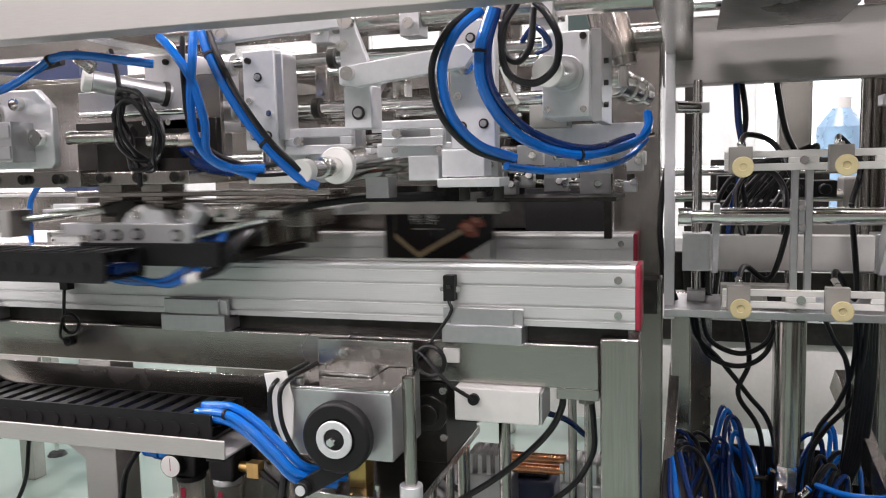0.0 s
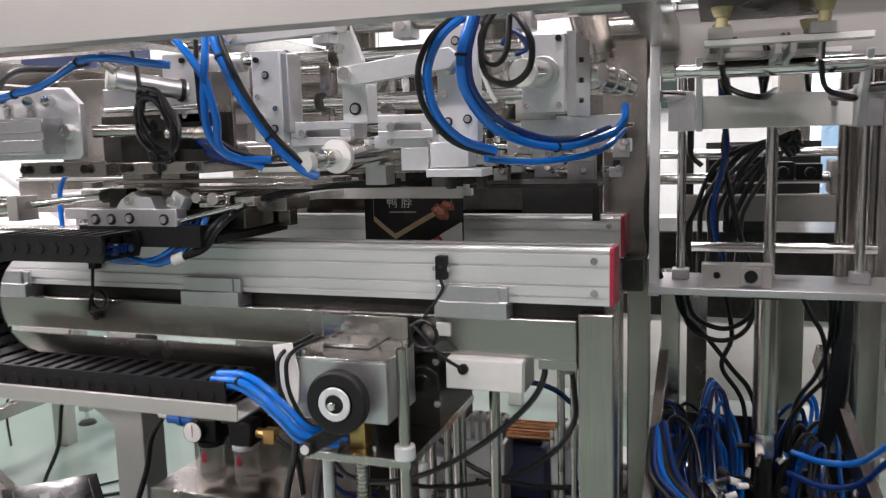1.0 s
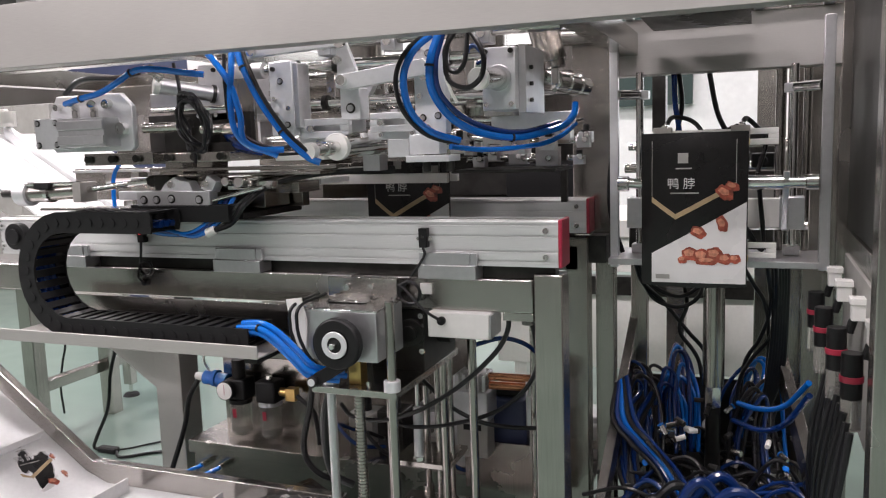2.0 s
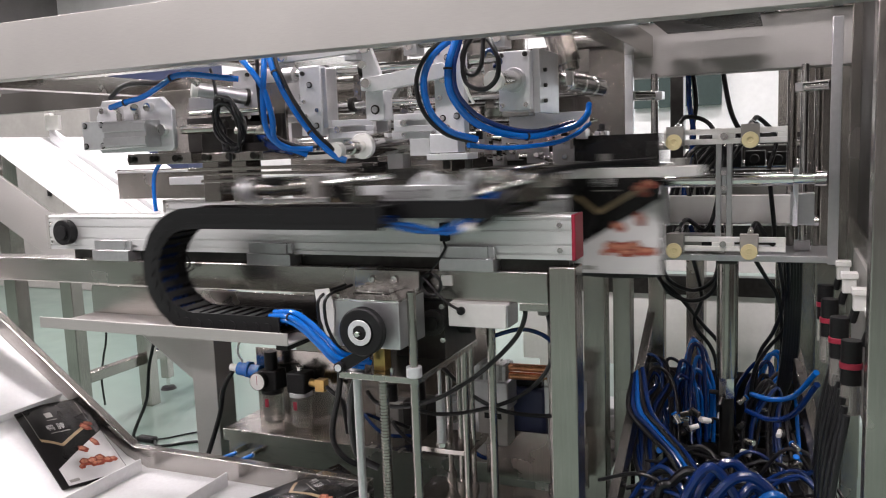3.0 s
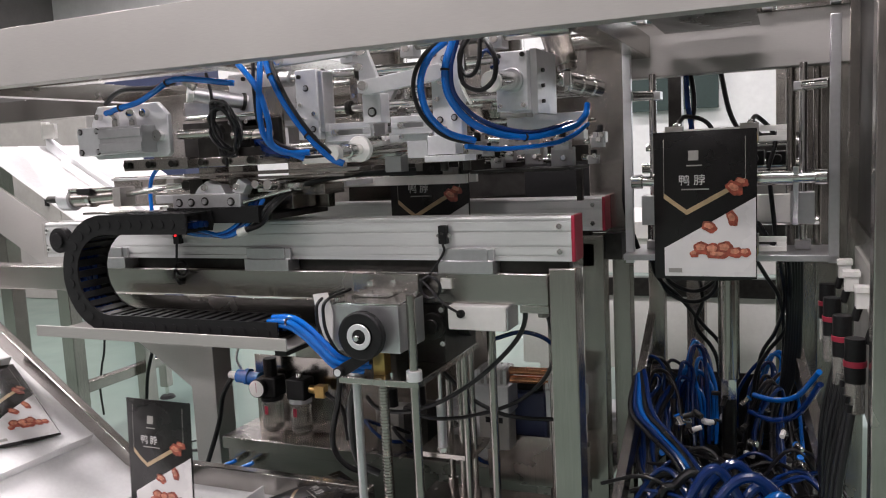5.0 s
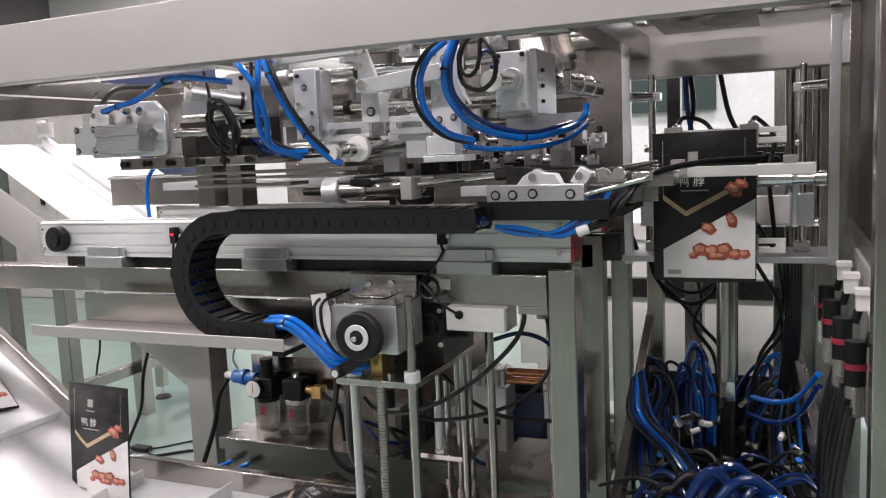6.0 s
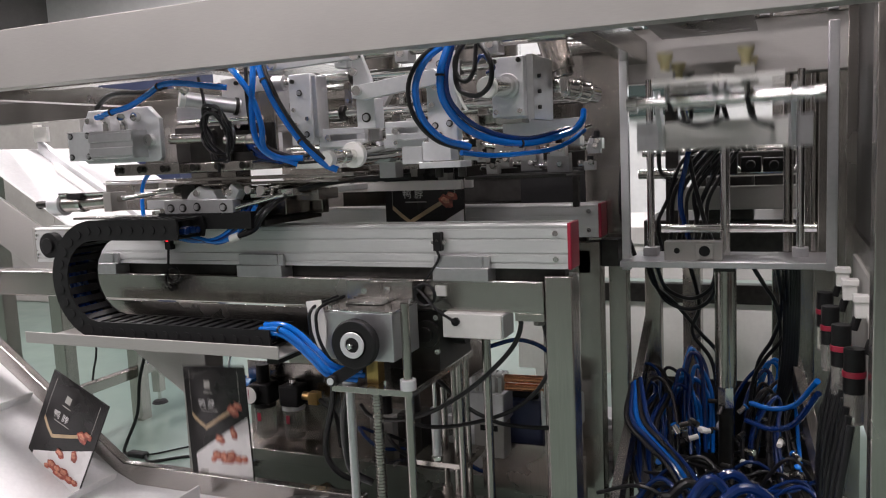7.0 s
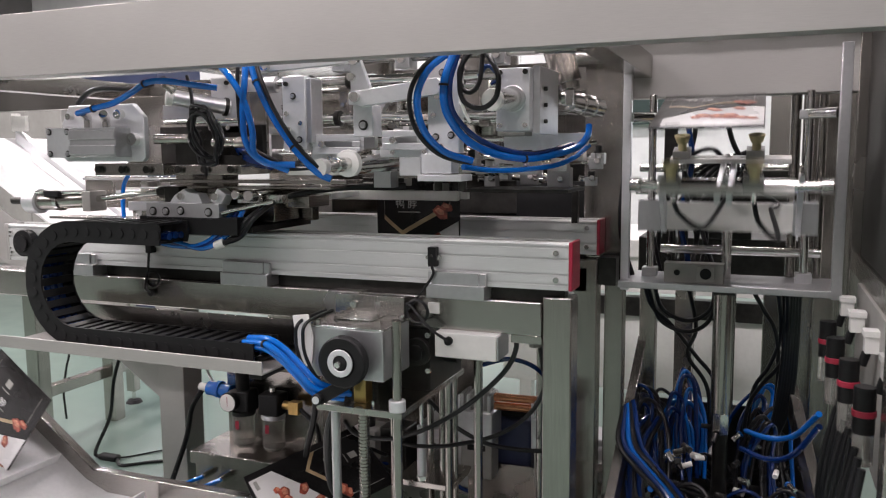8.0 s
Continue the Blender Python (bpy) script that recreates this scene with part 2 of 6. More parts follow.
front_rail = linear_rail(1.19, -1.56, -0.078, 0.924, 1.018, "front aluminium linear rail with red end cap")
rear_rail = linear_rail(1.65, -1.56, -0.112, 0.938, 1.024, "rear aluminium linear rail with red end cap")
part("pulley", B().cyl((-1.485, 1.188, 0.972), (-1.485, 1.165, 0.972), 0.034, 28).cyl((-1.485, 1.165, 0.972), (-1.485, 1.158, 0.972), 0.02, 20), BLACK, front_rail, "black round pulley cover")


def rail_clamp(x0, x1, y, z):
    t = thing("rail_clamp", (x0, y, z), "stepped aluminium clamp holding the rail on the beam", "clamp", "rail clamps")
    prof = [(y, z), (y + 0.05, z), (y + 0.05, z + 0.022), (y + 0.018, z + 0.022), (y + 0.018, z + 0.053), (y + 0.010, z + 0.053), (y + 0.010, z + 0.028), (y, z + 0.028)]
    part("body", B().prism(prof, "x", x0, x1), ALU, t)
    part("tab", B().box(x0 + 0.012, x1 - 0.014, y + 0.006, y + 0.014, z + 0.026, z + 0.054), ALU, t)
    return t


for cx in (-1.385, -0.88, -0.369):
    rail_clamp(cx, cx + 0.126, 1.168, 0.898)

beam = thing("front_beam", (-0.9, 1.19, 0.83), "long brushed stainless steel beam under the rail", "machine frame")
part("tube", B().box(-2.3, -0.131, 1.19, 1.25, 0.829, 0.897), STEEL_H, beam, bevel=0.003)
part("end_lug", B().box(-0.195, -0.131, 1.192, 1.246, 0.812, 0.829), STEEL_H, beam)
part("packer", B().box(-1.5, -0.09, 1.215, 1.245, 0.897, 0.923), DARKST, beam, "dark steel packing strip", bevel=0)
beam_b = thing("rear_beam", (-0.9, 1.68, 0.83), "long brushed stainless steel beam under the rear rail", "machine frame")
part("tube", B().box(-1.6, -0.135, 1.66, 1.72, 0.84, 0.905), STEEL_H, beam_b, bevel=0.003)
part("packer", B().box(-1.5, -0.15, 1.68, 1.71, 0.905, 0.937), DARKST, beam_b, bevel=0)

upright("frame_leg", -0.129, -0.071, 1.19, 1.25, 0, 0.909, "square stainless steel leg under the rail's red end")
upright("frame_leg", -0.170, -0.112, 1.66, 1.72, 0, 0.925, "square stainless steel leg under the rear rail")
upright("frame_leg", -2.50, -2.435, 2.01, 2.07, 0, 0.829, "square stainless steel leg beyond the discharge belt")
upright("frame_leg", -2.560, -2.515, 2.612, 2.657, 0, 0.829, "stainless steel leg with a round levelling foot")
solo("tie_bar", B().box(-2.487, -2.447, 2.07, 2.80, 0.198, 0.245), STEEL, "low stainless steel tie bar between two legs", "machine frame", bevel=0.003)
wp = upright("wide_post", -1.638, -1.531, 1.80, 1.897, 0, 0.95, "wide stainless steel post with a triangular gusset", PANEL)
part("gusset", B().prism([(-1.638, 0.366), (-1.638, 0.62), (-2.02, 0.62)], "y", 1.802, 1.810), PANEL, wp)
part("gusset_flange", B().box(-2.02, -1.638, 1.802, 1.85, 0.62, 0.628), PANEL, wp)
solo("big_column", B().box(-0.160, -0.063, 1.722, 1.80, 0.925, 1.60), STEEL, "broad brushed steel column beside the pick-up station", "machine frame", bevel=0.003)
upright("frame_leg", -0.106, -0.058, 1.735, 1.79, 0, 0.924, "square stainless steel leg below the broad column")
solo("column_plate", B().box(-0.110, -0.066, 1.665, 1.72, 0.86, 0.93), DARKST, "dark steel bracket plate at the end of the rear rail", "bracket")
upright("frame_leg", -0.045, 0.0, 1.95, 2.0, 0, 0.86, "slim stainless steel rear leg")
upright("frame_leg", 0.40, 0.45, 1.95, 2.0, 0, 1.45, "slim stainless steel rear leg")

# ---------- hood ----------
hood = thing("hood_panel", (-0.9, 0.88, 1.352), "long plain matt steel hood panel over the machine", "hood")
part("front_sheet", B().box(-2.7, 0.60, 0.88, 0.884, 1.352, 1.475), PANEL, hood, bevel=0.001)
part("lower_flange", B().box(-2.7, 0.60, 0.884, 0.925, 1.352, 1.356), PANEL, hood)
part("upper_flange", B().box(-2.7, 0.60, 0.884, 0.925, 1.471, 1.475), PANEL, hood)
for hx in (-1.75, -0.9, -0.05):
    part("cross_rib", B().box(hx, hx + 0.05, 0.925, 1.9, 1.375, 1.43), STEEL, hood)
part("rear_beam", B().box(-2.7, 0.42, 1.9, 1.95, 1.36, 1.44), STEEL_H, hood)
part("side_beam", B().box(-2.0, -0.2, 1.30, 1.345, 1.40, 1.44), STEEL_H, hood)

# unseen top sheet, added to keep ceiling light off the machine's interior
part("added_shade_sheet", B().box(-1.42, -0.20, 1.62, 2.15, 1.60, 1.61), STEEL, hood)
lowback = thing("rear_light_blocker", (-0.9, 2.27, 0), "plain steel rear sheets and under-deck, partly added to block light", "guard")
# deck plate added to shade the lower shelf from above
part("under_deck_shade", B().box(-1.50, -0.50, 1.42, 2.24, 0.800, 0.812), DARKST, lowback)
# left rear sheet added to stop light from behind the machine
part("sheet", B().box(-1.50, -0.64, 2.26, 2.268, 0.03, 0.84), STEEL, lowback)
part("sheet", B().box(0.36, 0.52, 2.02, 2.028, 0.40, 1.58), STEEL, lowback)

# ---------- pick-up station: fixed part ----------
st = thing("station_frame", (0.19, 1.70, 0.87), "stainless steel guide frame of the pouch pick-up station", "machine frame")
part("front_post", B().box(-0.052, -0.032, 1.645, 1.665, 0.855, 1.435), ALU_W, st, "pale aluminium upright")
part("front_post", B().box(0.414, 0.436, 1.60, 1.625, 0.865, 1.42), ALU, st, "pale aluminium upright")
part("cross_beam", B().box(-0.06, 0.50, 1.76, 1.82, 1.325, 1.462), PANEL, st, "deep brushed steel cross beam", bevel=0.003)
part("base_plate", B().box(-0.05, 0.435, 1.60, 1.80, 0.868, 0.883), ALU, st)
part("upper_pipe", B().cyl((-0.10, 1.74, 1.482), (0.50, 1.74, 1.482), 0.014, 20), CHROME, st, "bright steel pipe above the cross beam")
part("upper_strip", B().box(-0.10, 0.50, 1.77, 1.80, 1.505, 1.525), ALU, st)
part("upper_box", B().box(0.10, 0.30, 1.80, 1.90, 1.462, 1.62), STEEL, st)
for kx in (-0.03, 0.11, 0.27, 0.42):
    part("pipe_clip", B().box(kx, kx + 0.022, 1.73, 1.77, 1.462, 1.498), ALU, st)
part("top_tube", B().cyl((-0.20, 1.70, 1.425), (-0.053, 1.70, 1.425), 0.022), STEEL_H, st)
for gx in (0.010, 0.362):
    part("guide_rod", B().cyl((gx, 1.72, 0.883), (gx, 1.72, 1.33), 0.0095), CHROME, st)
    part("rod_clamp", B().box(gx - 0.022, gx + 0.022, 1.70, 1.745, 1.265, 1.285), ALU, st)
    part("rod_clamp", B().box(gx - 0.018, gx + 0.018, 1.70, 1.74, 0.883, 0.905), ALU, st)
    part("standoff", B().cyl((gx, 1.70, 1.275), (gx + (0.055 if gx > 0.2 else -0.045), 1.66, 1.275), 0.012), CHROME, st)
part("side_rod", B().cyl((0.335, 1.80, 0.883), (0.335, 1.80, 1.33), 0.012), STEEL, st)
part("side_rod", B().cyl((0.395, 1.80, 0.883), (0.395, 1.80, 1.33), 0.010), STEEL, st)
part("bearing_block", B().box(0.055, 0.19, 1.62, 1.66, 0.883, 0.930).box(0.13, 0.17, 1.612, 1.62, 0.89, 0.925), GREY, st, "grey bearing block with a round bore")
part("bore", B().cyl((0.15, 1.612, 0.908), (0.15, 1.609, 0.908), 0.013), BLACK, st)
part("bore", B().cyl((0.085, 1.62, 0.908), (0.085, 1.617, 0.908), 0.007), BLACK, st)
part("back_rod", B().cyl((0.03, 1.76, 0.948), (0.40, 1.76, 0.948), 0.011), CHROME, st)
lift = thing("lift_cylinder", (0.19, 1.73, 0.5), "polished steel pneumatic lift cylinder standing in the cable well", "cylinder")
part("barrel", B().cyl((0.19, 1.73, 0.545), (0.19, 1.73, 0.868), 0.0265, 28), STEEL, lift)
part("base_nut", B().cyl((0.19, 1.73, 0.49), (0.19, 1.73, 0.545), 0.022, 6), CHROME, lift)
part("top_block", B().box(0.165, 0.215, 1.70, 1.75, 0.845, 0.868), DARKST, lift)
for bx, end in ((-0.035, (-0.065, 1.2, 0.05)), (0.325, (0.415, 1.5, 0.335))):
    m = look((bx, 1.95, 0.62), end).to_3x3().to_4x4()
    solo("well_side_bar", B().box(-0.012, 0.012, -0.03, 0.03, -1.0, 0.0, Matrix.Translation((bx, 2.0, 0.66)) @ m), STEEL, "slanting stainless steel side bar of the cable well", "bracket", "side bars of the cable well")

# side wall beside the camera
sw = thing("side_guard", (0.47, 1.0, 0), "dark-tinted side guard with a stainless steel post", "guard")
part("post", B().box(0.452, 0.515, 1.0, 1.06, 0.0, 1.9), STEEL, sw, bevel=0.003)
part("panel", B().box(0.484, 0.492, 1.06, 1.75, 0.95, 1.9), DARKST, sw, "dark steel guard panel")
part("lower_rail", B().box(0.476, 0.50, 1.06, 1.75, 0.90, 0.95), STEEL, sw)
part("back_post", B().box(0.462, 0.50, 1.75, 1.80, 0.0, 1.9), STEEL, sw)

# ---------- chain tray ----------
tray = thing("chain_tray", (-1.0, 0.95, 0.77), "long bent sheet-steel tray under the cable chain", "cable tray")
part("floor_sheet", B().box(-1.343, -0.625, 0.955, 1.12, 0.765, 0.769), PANEL, tray)
part("front_lip", B().box(-1.343, -0.625, 0.951, 0.955, 0.765, 0.792), PANEL, tray)
part("back_sheet", B().box(-1.343, -0.56, 1.115, 1.119, 0.769, 0.842), STEEL_H, tray)
part("bracket", B().box(-0.69, -0.66, 1.0, 1.10, 0.74, 0.765), BLACK, tray)
part("white_end_strip", B().prism([(-0.598, 0.873), (-0.562, 0.878), (-0.552, 0.832), (-0.556, 0.772), (-0.574, 0.772), (-0.590, 0.82)], "y", 1.022, 1.026), WHITE, tray, "white plastic end strip")


# ---------- height adjuster: gear block, handwheel, table, screw ----------
adj = thing("height_adjuster", (-0.48, 1.1, 0.68), "aluminium gear block with black handwheel on a lift table", "gearbox")
part("gear_block", B().box(-0.565, -0.402, 1.03, 1.155, 0.752, 0.852), ALU, adj, bevel=0.002)
part("block_lid", B().box(-0.566, -0.401, 1.029, 1.157, 0.852, 0.856), CHROME, adj)
part("bracket_plate", B().box(-0.578, -0.415, 1.16, 1.168, 0.855, 0.897), STEEL_H, adj)
part("foot_flange", B().prism([(-0.545, 0.857), (-0.540, 0.862), (-0.47, 0.862), (-0.455, 0.857)], "y", 1.09, 1.16), CHROME, adj)
for sx, sy in ((-0.552, 1.045), (-0.552, 1.145), (-0.415, 1.145)):
    part("lid_screw", B().cyl((sx, sy, 0.856), (sx, sy, 0.863), 0.006, 12), CHROME, adj, bevel=0)
bolt(adj, (-0.531, 1.16, 0.876), r=0.008)
bolt(adj, (-0.474, 1.16, 0.877), r=0.008)
whl = part("handwheel", B().ring((-0.472, 1.0, 0.795), (0, -1, 0), 0.051, 0.026, 0.022, 40).cyl((-0.472, 1.03, 0.795), (-0.472, 1.0, 0.795), 0.040, 32), BLACK, adj, "round black plastic handwheel", bevel=0.004)
part("dial_ring", B().ring((-0.472, 0.986, 0.795), (0, -1, 0), 0.027, 0.0155, 0.004, 32), ALU_W, whl, "pale ring round the hub")
part("hub", B().cyl((-0.472, 1.0, 0.795), (-0.472, 0.985, 0.795), 0.0145, 24), BLACK, whl)
part("nut", B().cyl((-0.472, 0.988, 0.795), (-0.472, 0.972, 0.795), 0.0065, 6), CHROME, whl)
part("crank_arm", B().prism([(-0.535, 0.712), (-0.520, 0.705), (-0.455, 0.745), (-0.465, 0.765), (-0.530, 0.730)], "y", 0.994, 1.008), BLACK, whl)
part("crank_knob", B().cyl((-0.525, 0.994, 0.718), (-0.525, 0.982, 0.718), 0.0115, 20), BLACK, whl)
part("knob_face", B().cyl((-0.525, 0.982, 0.718), (-0.525, 0.980, 0.718), 0.0075, 20), ALU_W, whl, bevel=0)
part("table", B().box(-0.562, -0.372, 1.045, 1.40, 0.676, 0.690), STEEL_H, adj)
part("rear_gearbox", B().box(-0.50, -0.375, 1.20, 1.39, 0.69, 0.825).cyl((-0.385, 1.30, 0.76), (-0.345, 1.30, 0.76), 0.030, 24), DARKST, adj, "oily dark gearbox")
part("gearbox_cap", B().cyl((-0.40, 1.20, 0.775), (-0.40, 1.186, 0.775), 0.030, 24).cyl((-0.40, 1.186, 0.775), (-0.40, 1.178, 0.775), 0.017, 24), DARKST, adj)
for kz in (0.735, 0.775, 0.812):
    bolt(adj, (-0.378, 1.2, kz), r=0.006, h=0.006)
for rx, ry in ((-0.532, 1.07), (-0.385, 1.055), (-0.532, 1.35), (-0.400, 1.37)):
    part("column_rod", B().cyl((rx, ry, 0.12), (rx, ry, 0.872 if rx == -0.385 else 0.69), 0.0095), STEEL if ry > 1.2 or rx == -0.385 else ALU, adj)
    part("collar", B().cyl((rx, ry, 0.69), (rx, ry, 0.712), 0.017), ALU_W, adj)
part("screw", B().cyl((-0.478, 1.09, 0.12), (-0.478, 1.09, 0.68), 0.0095), STEEL, adj)
thr = B()
for i in range(60):
    thr.ring((-0.478, 1.09, 0.24 + i * 0.0072), (0, 0, 1), 0.0118, 0.008, 0.0032, 14)
part("screw_thread", thr, STEEL, adj, bevel=0)
part("screw_nut", B().box(-0.492, -0.464, 1.075, 1.105, 0.690, 0.742), BRASS, adj, "brass screw nut")
for sx, sy in ((-0.55, 1.06), (-0.39, 1.06), (-0.44, 1.06)):
    part("stud", B().cyl((sx, sy, 0.690), (sx, sy, 0.703), 0.004, 8), CHROME, adj, bevel=0)

box = thing("junction_box", (-0.27, 1.15, 0.80), "small plain white metal box under the beam", "box")
part("case", B().box(-0.350, -0.217, 1.165, 1.235, 0.776, 0.8285), WHITE, box, bevel=0.002)
part("lid_edge", B().box(-0.216, -0.212, 1.165, 1.235, 0.778, 0.827), ALU, box)


# ---------- mechanism under the table and behind ----------
def post_rod(x, y, z0, z1, r=0.009, mat=STEEL):
    t = thing("guide_post", (x, y, z0), "slim steel guide post below the machine table", "rod", "guide posts below the table")
    part("rod", B().cyl((x, y, z0), (x, y, z1), r), mat, t)
    part("collar", B().cyl((x, y, z0 + 0.02), (x, y, z0 + 0.05), r * 1.7), mat, t)
    return t


for x, y, z0, z1, r in ((-0.302, 1.30, 0.24, 0.79, 0.010), (-0.448, 1.45, 0.24, 0.676, 0.009), (-0.414, 1.45, 0.24, 0.676, 0.007), (-0.501, 1.50, 0.24, 0.56, 0.009), (-0.215, 1.5, 0.24, 0.83, 0.008), (-0.175, 1.42, 0.24, 0.83, 0.007)):
    post_rod(x, y, z0, z1, r)
solo("post_base_plate", B().box(-0.58, -0.16, 1.26, 1.56, 0.225, 0.242), STEEL, "steel base plate carrying the guide posts", "plate")
solo("post_tie_plate", B().box(-0.555, -0.405, 1.40, 1.54, 0.378, 0.392), STEEL, "steel tie plate across the guide posts", "plate")
sp = thing("spring_cylinder", (-0.489, 1.40, 0.392), "slim pale cylinder standing on the tie plate", "cylinder")
part("barrel", B().cyl((-0.489, 1.415, 0.40), (-0.489, 1.415, 0.53), 0.012, 18), ALU_W, sp)
part("foot", B().cyl((-0.489, 1.415, 0.392), (-0.489, 1.415, 0.405), 0.016, 6), CHROME, sp)
part("rod", B().cyl((-0.489, 1.415, 0.53), (-0.489, 1.415, 0.676), 0.005, 12), CHROME, sp)
dm = thing("drive_motor", (-0.32, 1.70, 0.24), "dark painted drive motor with a steel flange", "motor")
part("housing", B().box(-0.376, -0.276, 1.64, 1.76, 0.255, 0.492), NAVY, dm, bevel=0.008)
part("flange", B().box(-0.268, -0.20, 1.645, 1.755, 0.32, 0.46), ALU, dm, bevel=0.004)
part("bore", B().cyl((-0.234, 1.645, 0.36), (-0.234, 1.640, 0.36), 0.012, 20), BLACK, dm, bevel=0)
part("feet", B().box(-0.38, -0.27, 1.65, 1.75, 0.24, 0.255), DARKST, dm)
part("cable_box", B().box(-0.365, -0.29, 1.66, 1.74, 0.492, 0.52), BLACK, dm, bevel=0.004)
lowtab = thing("lower_table", (-0.9, 1.8, 0.2), "stainless steel lower shelf of the machine", "shelf")
part("shelf_sheet", B().box(-1.43, -0.12, 1.70, 2.25, 0.232, 0.240), STEEL, lowtab)
part("front_edge", B().box(-1.43, -0.12, 1.694, 1.70, 0.20, 0.240), STEEL_H, lowtab)
part("front_skirt", B().box(-1.43, -0.12, 1.72, 1.726, 0.03, 0.20), STEEL_H, lowtab)


def gear_motor(x, y, z, label):
    t = thing("gear_motor", (x, y, z), label, "motor", "drive units on the lower shelf")
    part("housing", B().box(x - 0.07, x + 0.05, y - 0.06, y + 0.06, z, z + 0.13).cyl((x - 0.01, y - 0.06, z + 0.07), (x - 0.01, y - 0.085, z + 0.07), 0.045, 28), ALU, t, bevel=0.006)
    part("motor", B().cyl((x + 0.05, y, z + 0.07), (x + 0.21, y, z + 0.07), 0.052, 28), NAVY, t, "dark blue motor body")
    fins = B()
    for i in range(9):
        fins.ring((x + 0.07 + i * 0.014, y, z + 0.07), (1, 0, 0), 0.058, 0.045, 0.003, 28)
    part("fins", fins, NAVY, t, bevel=0)
    part("shaft", B().cyl((x - 0.01, y - 0.085, z + 0.07), (x - 0.01, y - 0.12, z + 0.07), 0.014, 16), CHROME, t)
    for a in range(4):
        bolt(t, (x - 0.01 + 0.034 * math.cos(a * 1.57 + 0.8), y - 0.085, z + 0.07 + 0.034 * math.sin(a * 1.57 + 0.8)), r=0.005)
    return t


gear_motor(-0.12, 1.96, 0.24, "grey gear unit with dark blue motor on the lower shelf")
gear_motor(-0.62, 1.95, 0.24, "grey gear unit with dark blue motor on the lower shelf")
for vx in (-0.385, -0.19):
    v = thing("valve_block", (vx, 1.54, 0.50), "clear-topped grey cylinder valve block", "valve", "valve blocks below the table")
    part("body", B().box(vx - 0.055, vx + 0.04, 1.53, 1.61, 0.46, 0.54), ALU, v, bevel=0.004)
    part("cap", B().box(vx - 0.050, vx + 0.035, 1.535, 1.605, 0.54, 0.585), PET, v, "clear plastic cap", bevel=0.006)
    for k in range(5):
        part("rib", B().box(vx - 0.046 + k * 0.018, vx - 0.038 + k * 0.018, 1.533, 1.600, 0.541, 0.582), ALU, v, bevel=0)
    part("clip", B().box(vx - 0.057, vx - 0.050, 1.54, 1.60, 0.47, 0.575), ALU_W, v)
    part("lower_body", B().box(vx - 0.05, vx + 0.035, 1.54, 1.60, 0.36, 0.46), GREY, v, bevel=0.004)
    for px in (vx - 0.03, vx):
        part("port", B().box(px, px + 0.018, 1.538, 1.54, 0.435, 0.45), BLACK, v, bevel=0)
cp = thing("copper_pipes", (-0.22, 1.68, 0.56), "pair of short copper pipes between the valve blocks", "pipe")
part("pipe", B().cyl((-0.345, 1.55, 0.556), (-0.235, 1.55, 0.558), 0.0105), COPPER, cp)
part("pipe", B().cyl((-0.345, 1.55, 0.579), (-0.235, 1.55, 0.581), 0.0105), COPPER, cp)
solo("valve_carrier", B().box(-0.44, -0.15, 1.61, 1.62, 0.24, 0.38), STEEL, "steel plate carrying the valve blocks", "plate")


# ---------- air filter unit ----------
def filter_unit():
    y = 1.76
    t = thing("air_filter_unit", (-1.22, y, 0.25), "twin air filter regulator with clear bowls and blue shut-off valve", "air regulator")
    part("back_plate", B().box(-1.36, -1.0, y + 0.05, y + 0.056, 0.24, 0.50), STEEL, t)
    for i, fx in enumerate((-1.262, -1.150)):
        part("head", B().box(fx - 0.036, fx + 0.036, y - 0.03, y + 0.035, 0.375, 0.445), BLACK, t, bevel=0.006)
        bowl = part("bowl", B().cyl((fx, y, 0.265), (fx, y, 0.375), 0.034, 28, 0.036).ball((fx, y, 0.268), 0.033, 1, 1, 0.5), PET, t, "smoky clear bowl")
        part("bowl_ring", B().ring((fx, y, 0.370), (0, 0, 1), 0.038, 0.030, 0.014), ALU_W if i else BLACK, bowl)
        part("label_bar", B().box(fx - 0.007, fx + 0.006, y - 0.0375, y - 0.036, 0.322, 0.350), RED, bowl, "red mark on the bowl", bevel=0)
    part("knob", B().cyl((-1.262, y, 0.445), (-1.262, y, 0.505), 0.022, 20), BLACK, t)
    part("adjuster", B().cyl((-1.150, y, 0.445), (-1.150, y, 0.462), 0.012, 16), CHROME, t)
    g = part("gauge", B().cyl((-1.285, y - 0.03, 0.412), (-1.285, y - 0.052, 0.412), 0.031, 32), BLACK, t, "round pressure gauge")
    part("gauge_face", B().cyl((-1.285, y - 0.052, 0.412), (-1.285, y - 0.0535, 0.412), 0.028, 32), WHITE, g, "white dial", bevel=0)
    part("needle", B().box(-1.2858, -1.2842, y - 0.0545, y - 0.0537, 0.400, 0.432), RED, g, bevel=0)
    part("shutoff_valve", B().cyl((-1.395, y, 0.435), (-1.305, y, 0.430), 0.023, 20).cyl((-1.36, y, 0.435), (-1.345, y, 0.434), 0.028, 20), BLUE, t, "bright blue shut-off valve")
    part("inlet", B().cyl((-1.43, y, 0.437), (-1.395, y, 0.435), 0.013, 14), WHITE, t)
    part("outlet", B().cyl((-1.11, y, 0.41), (-1.06, y, 0.405), 0.014, 14).box(-1.085, -1.05, y - 0.015, y + 0.015, 0.385, 0.425), BRASS, t, "brass outlet fitting")
    return t


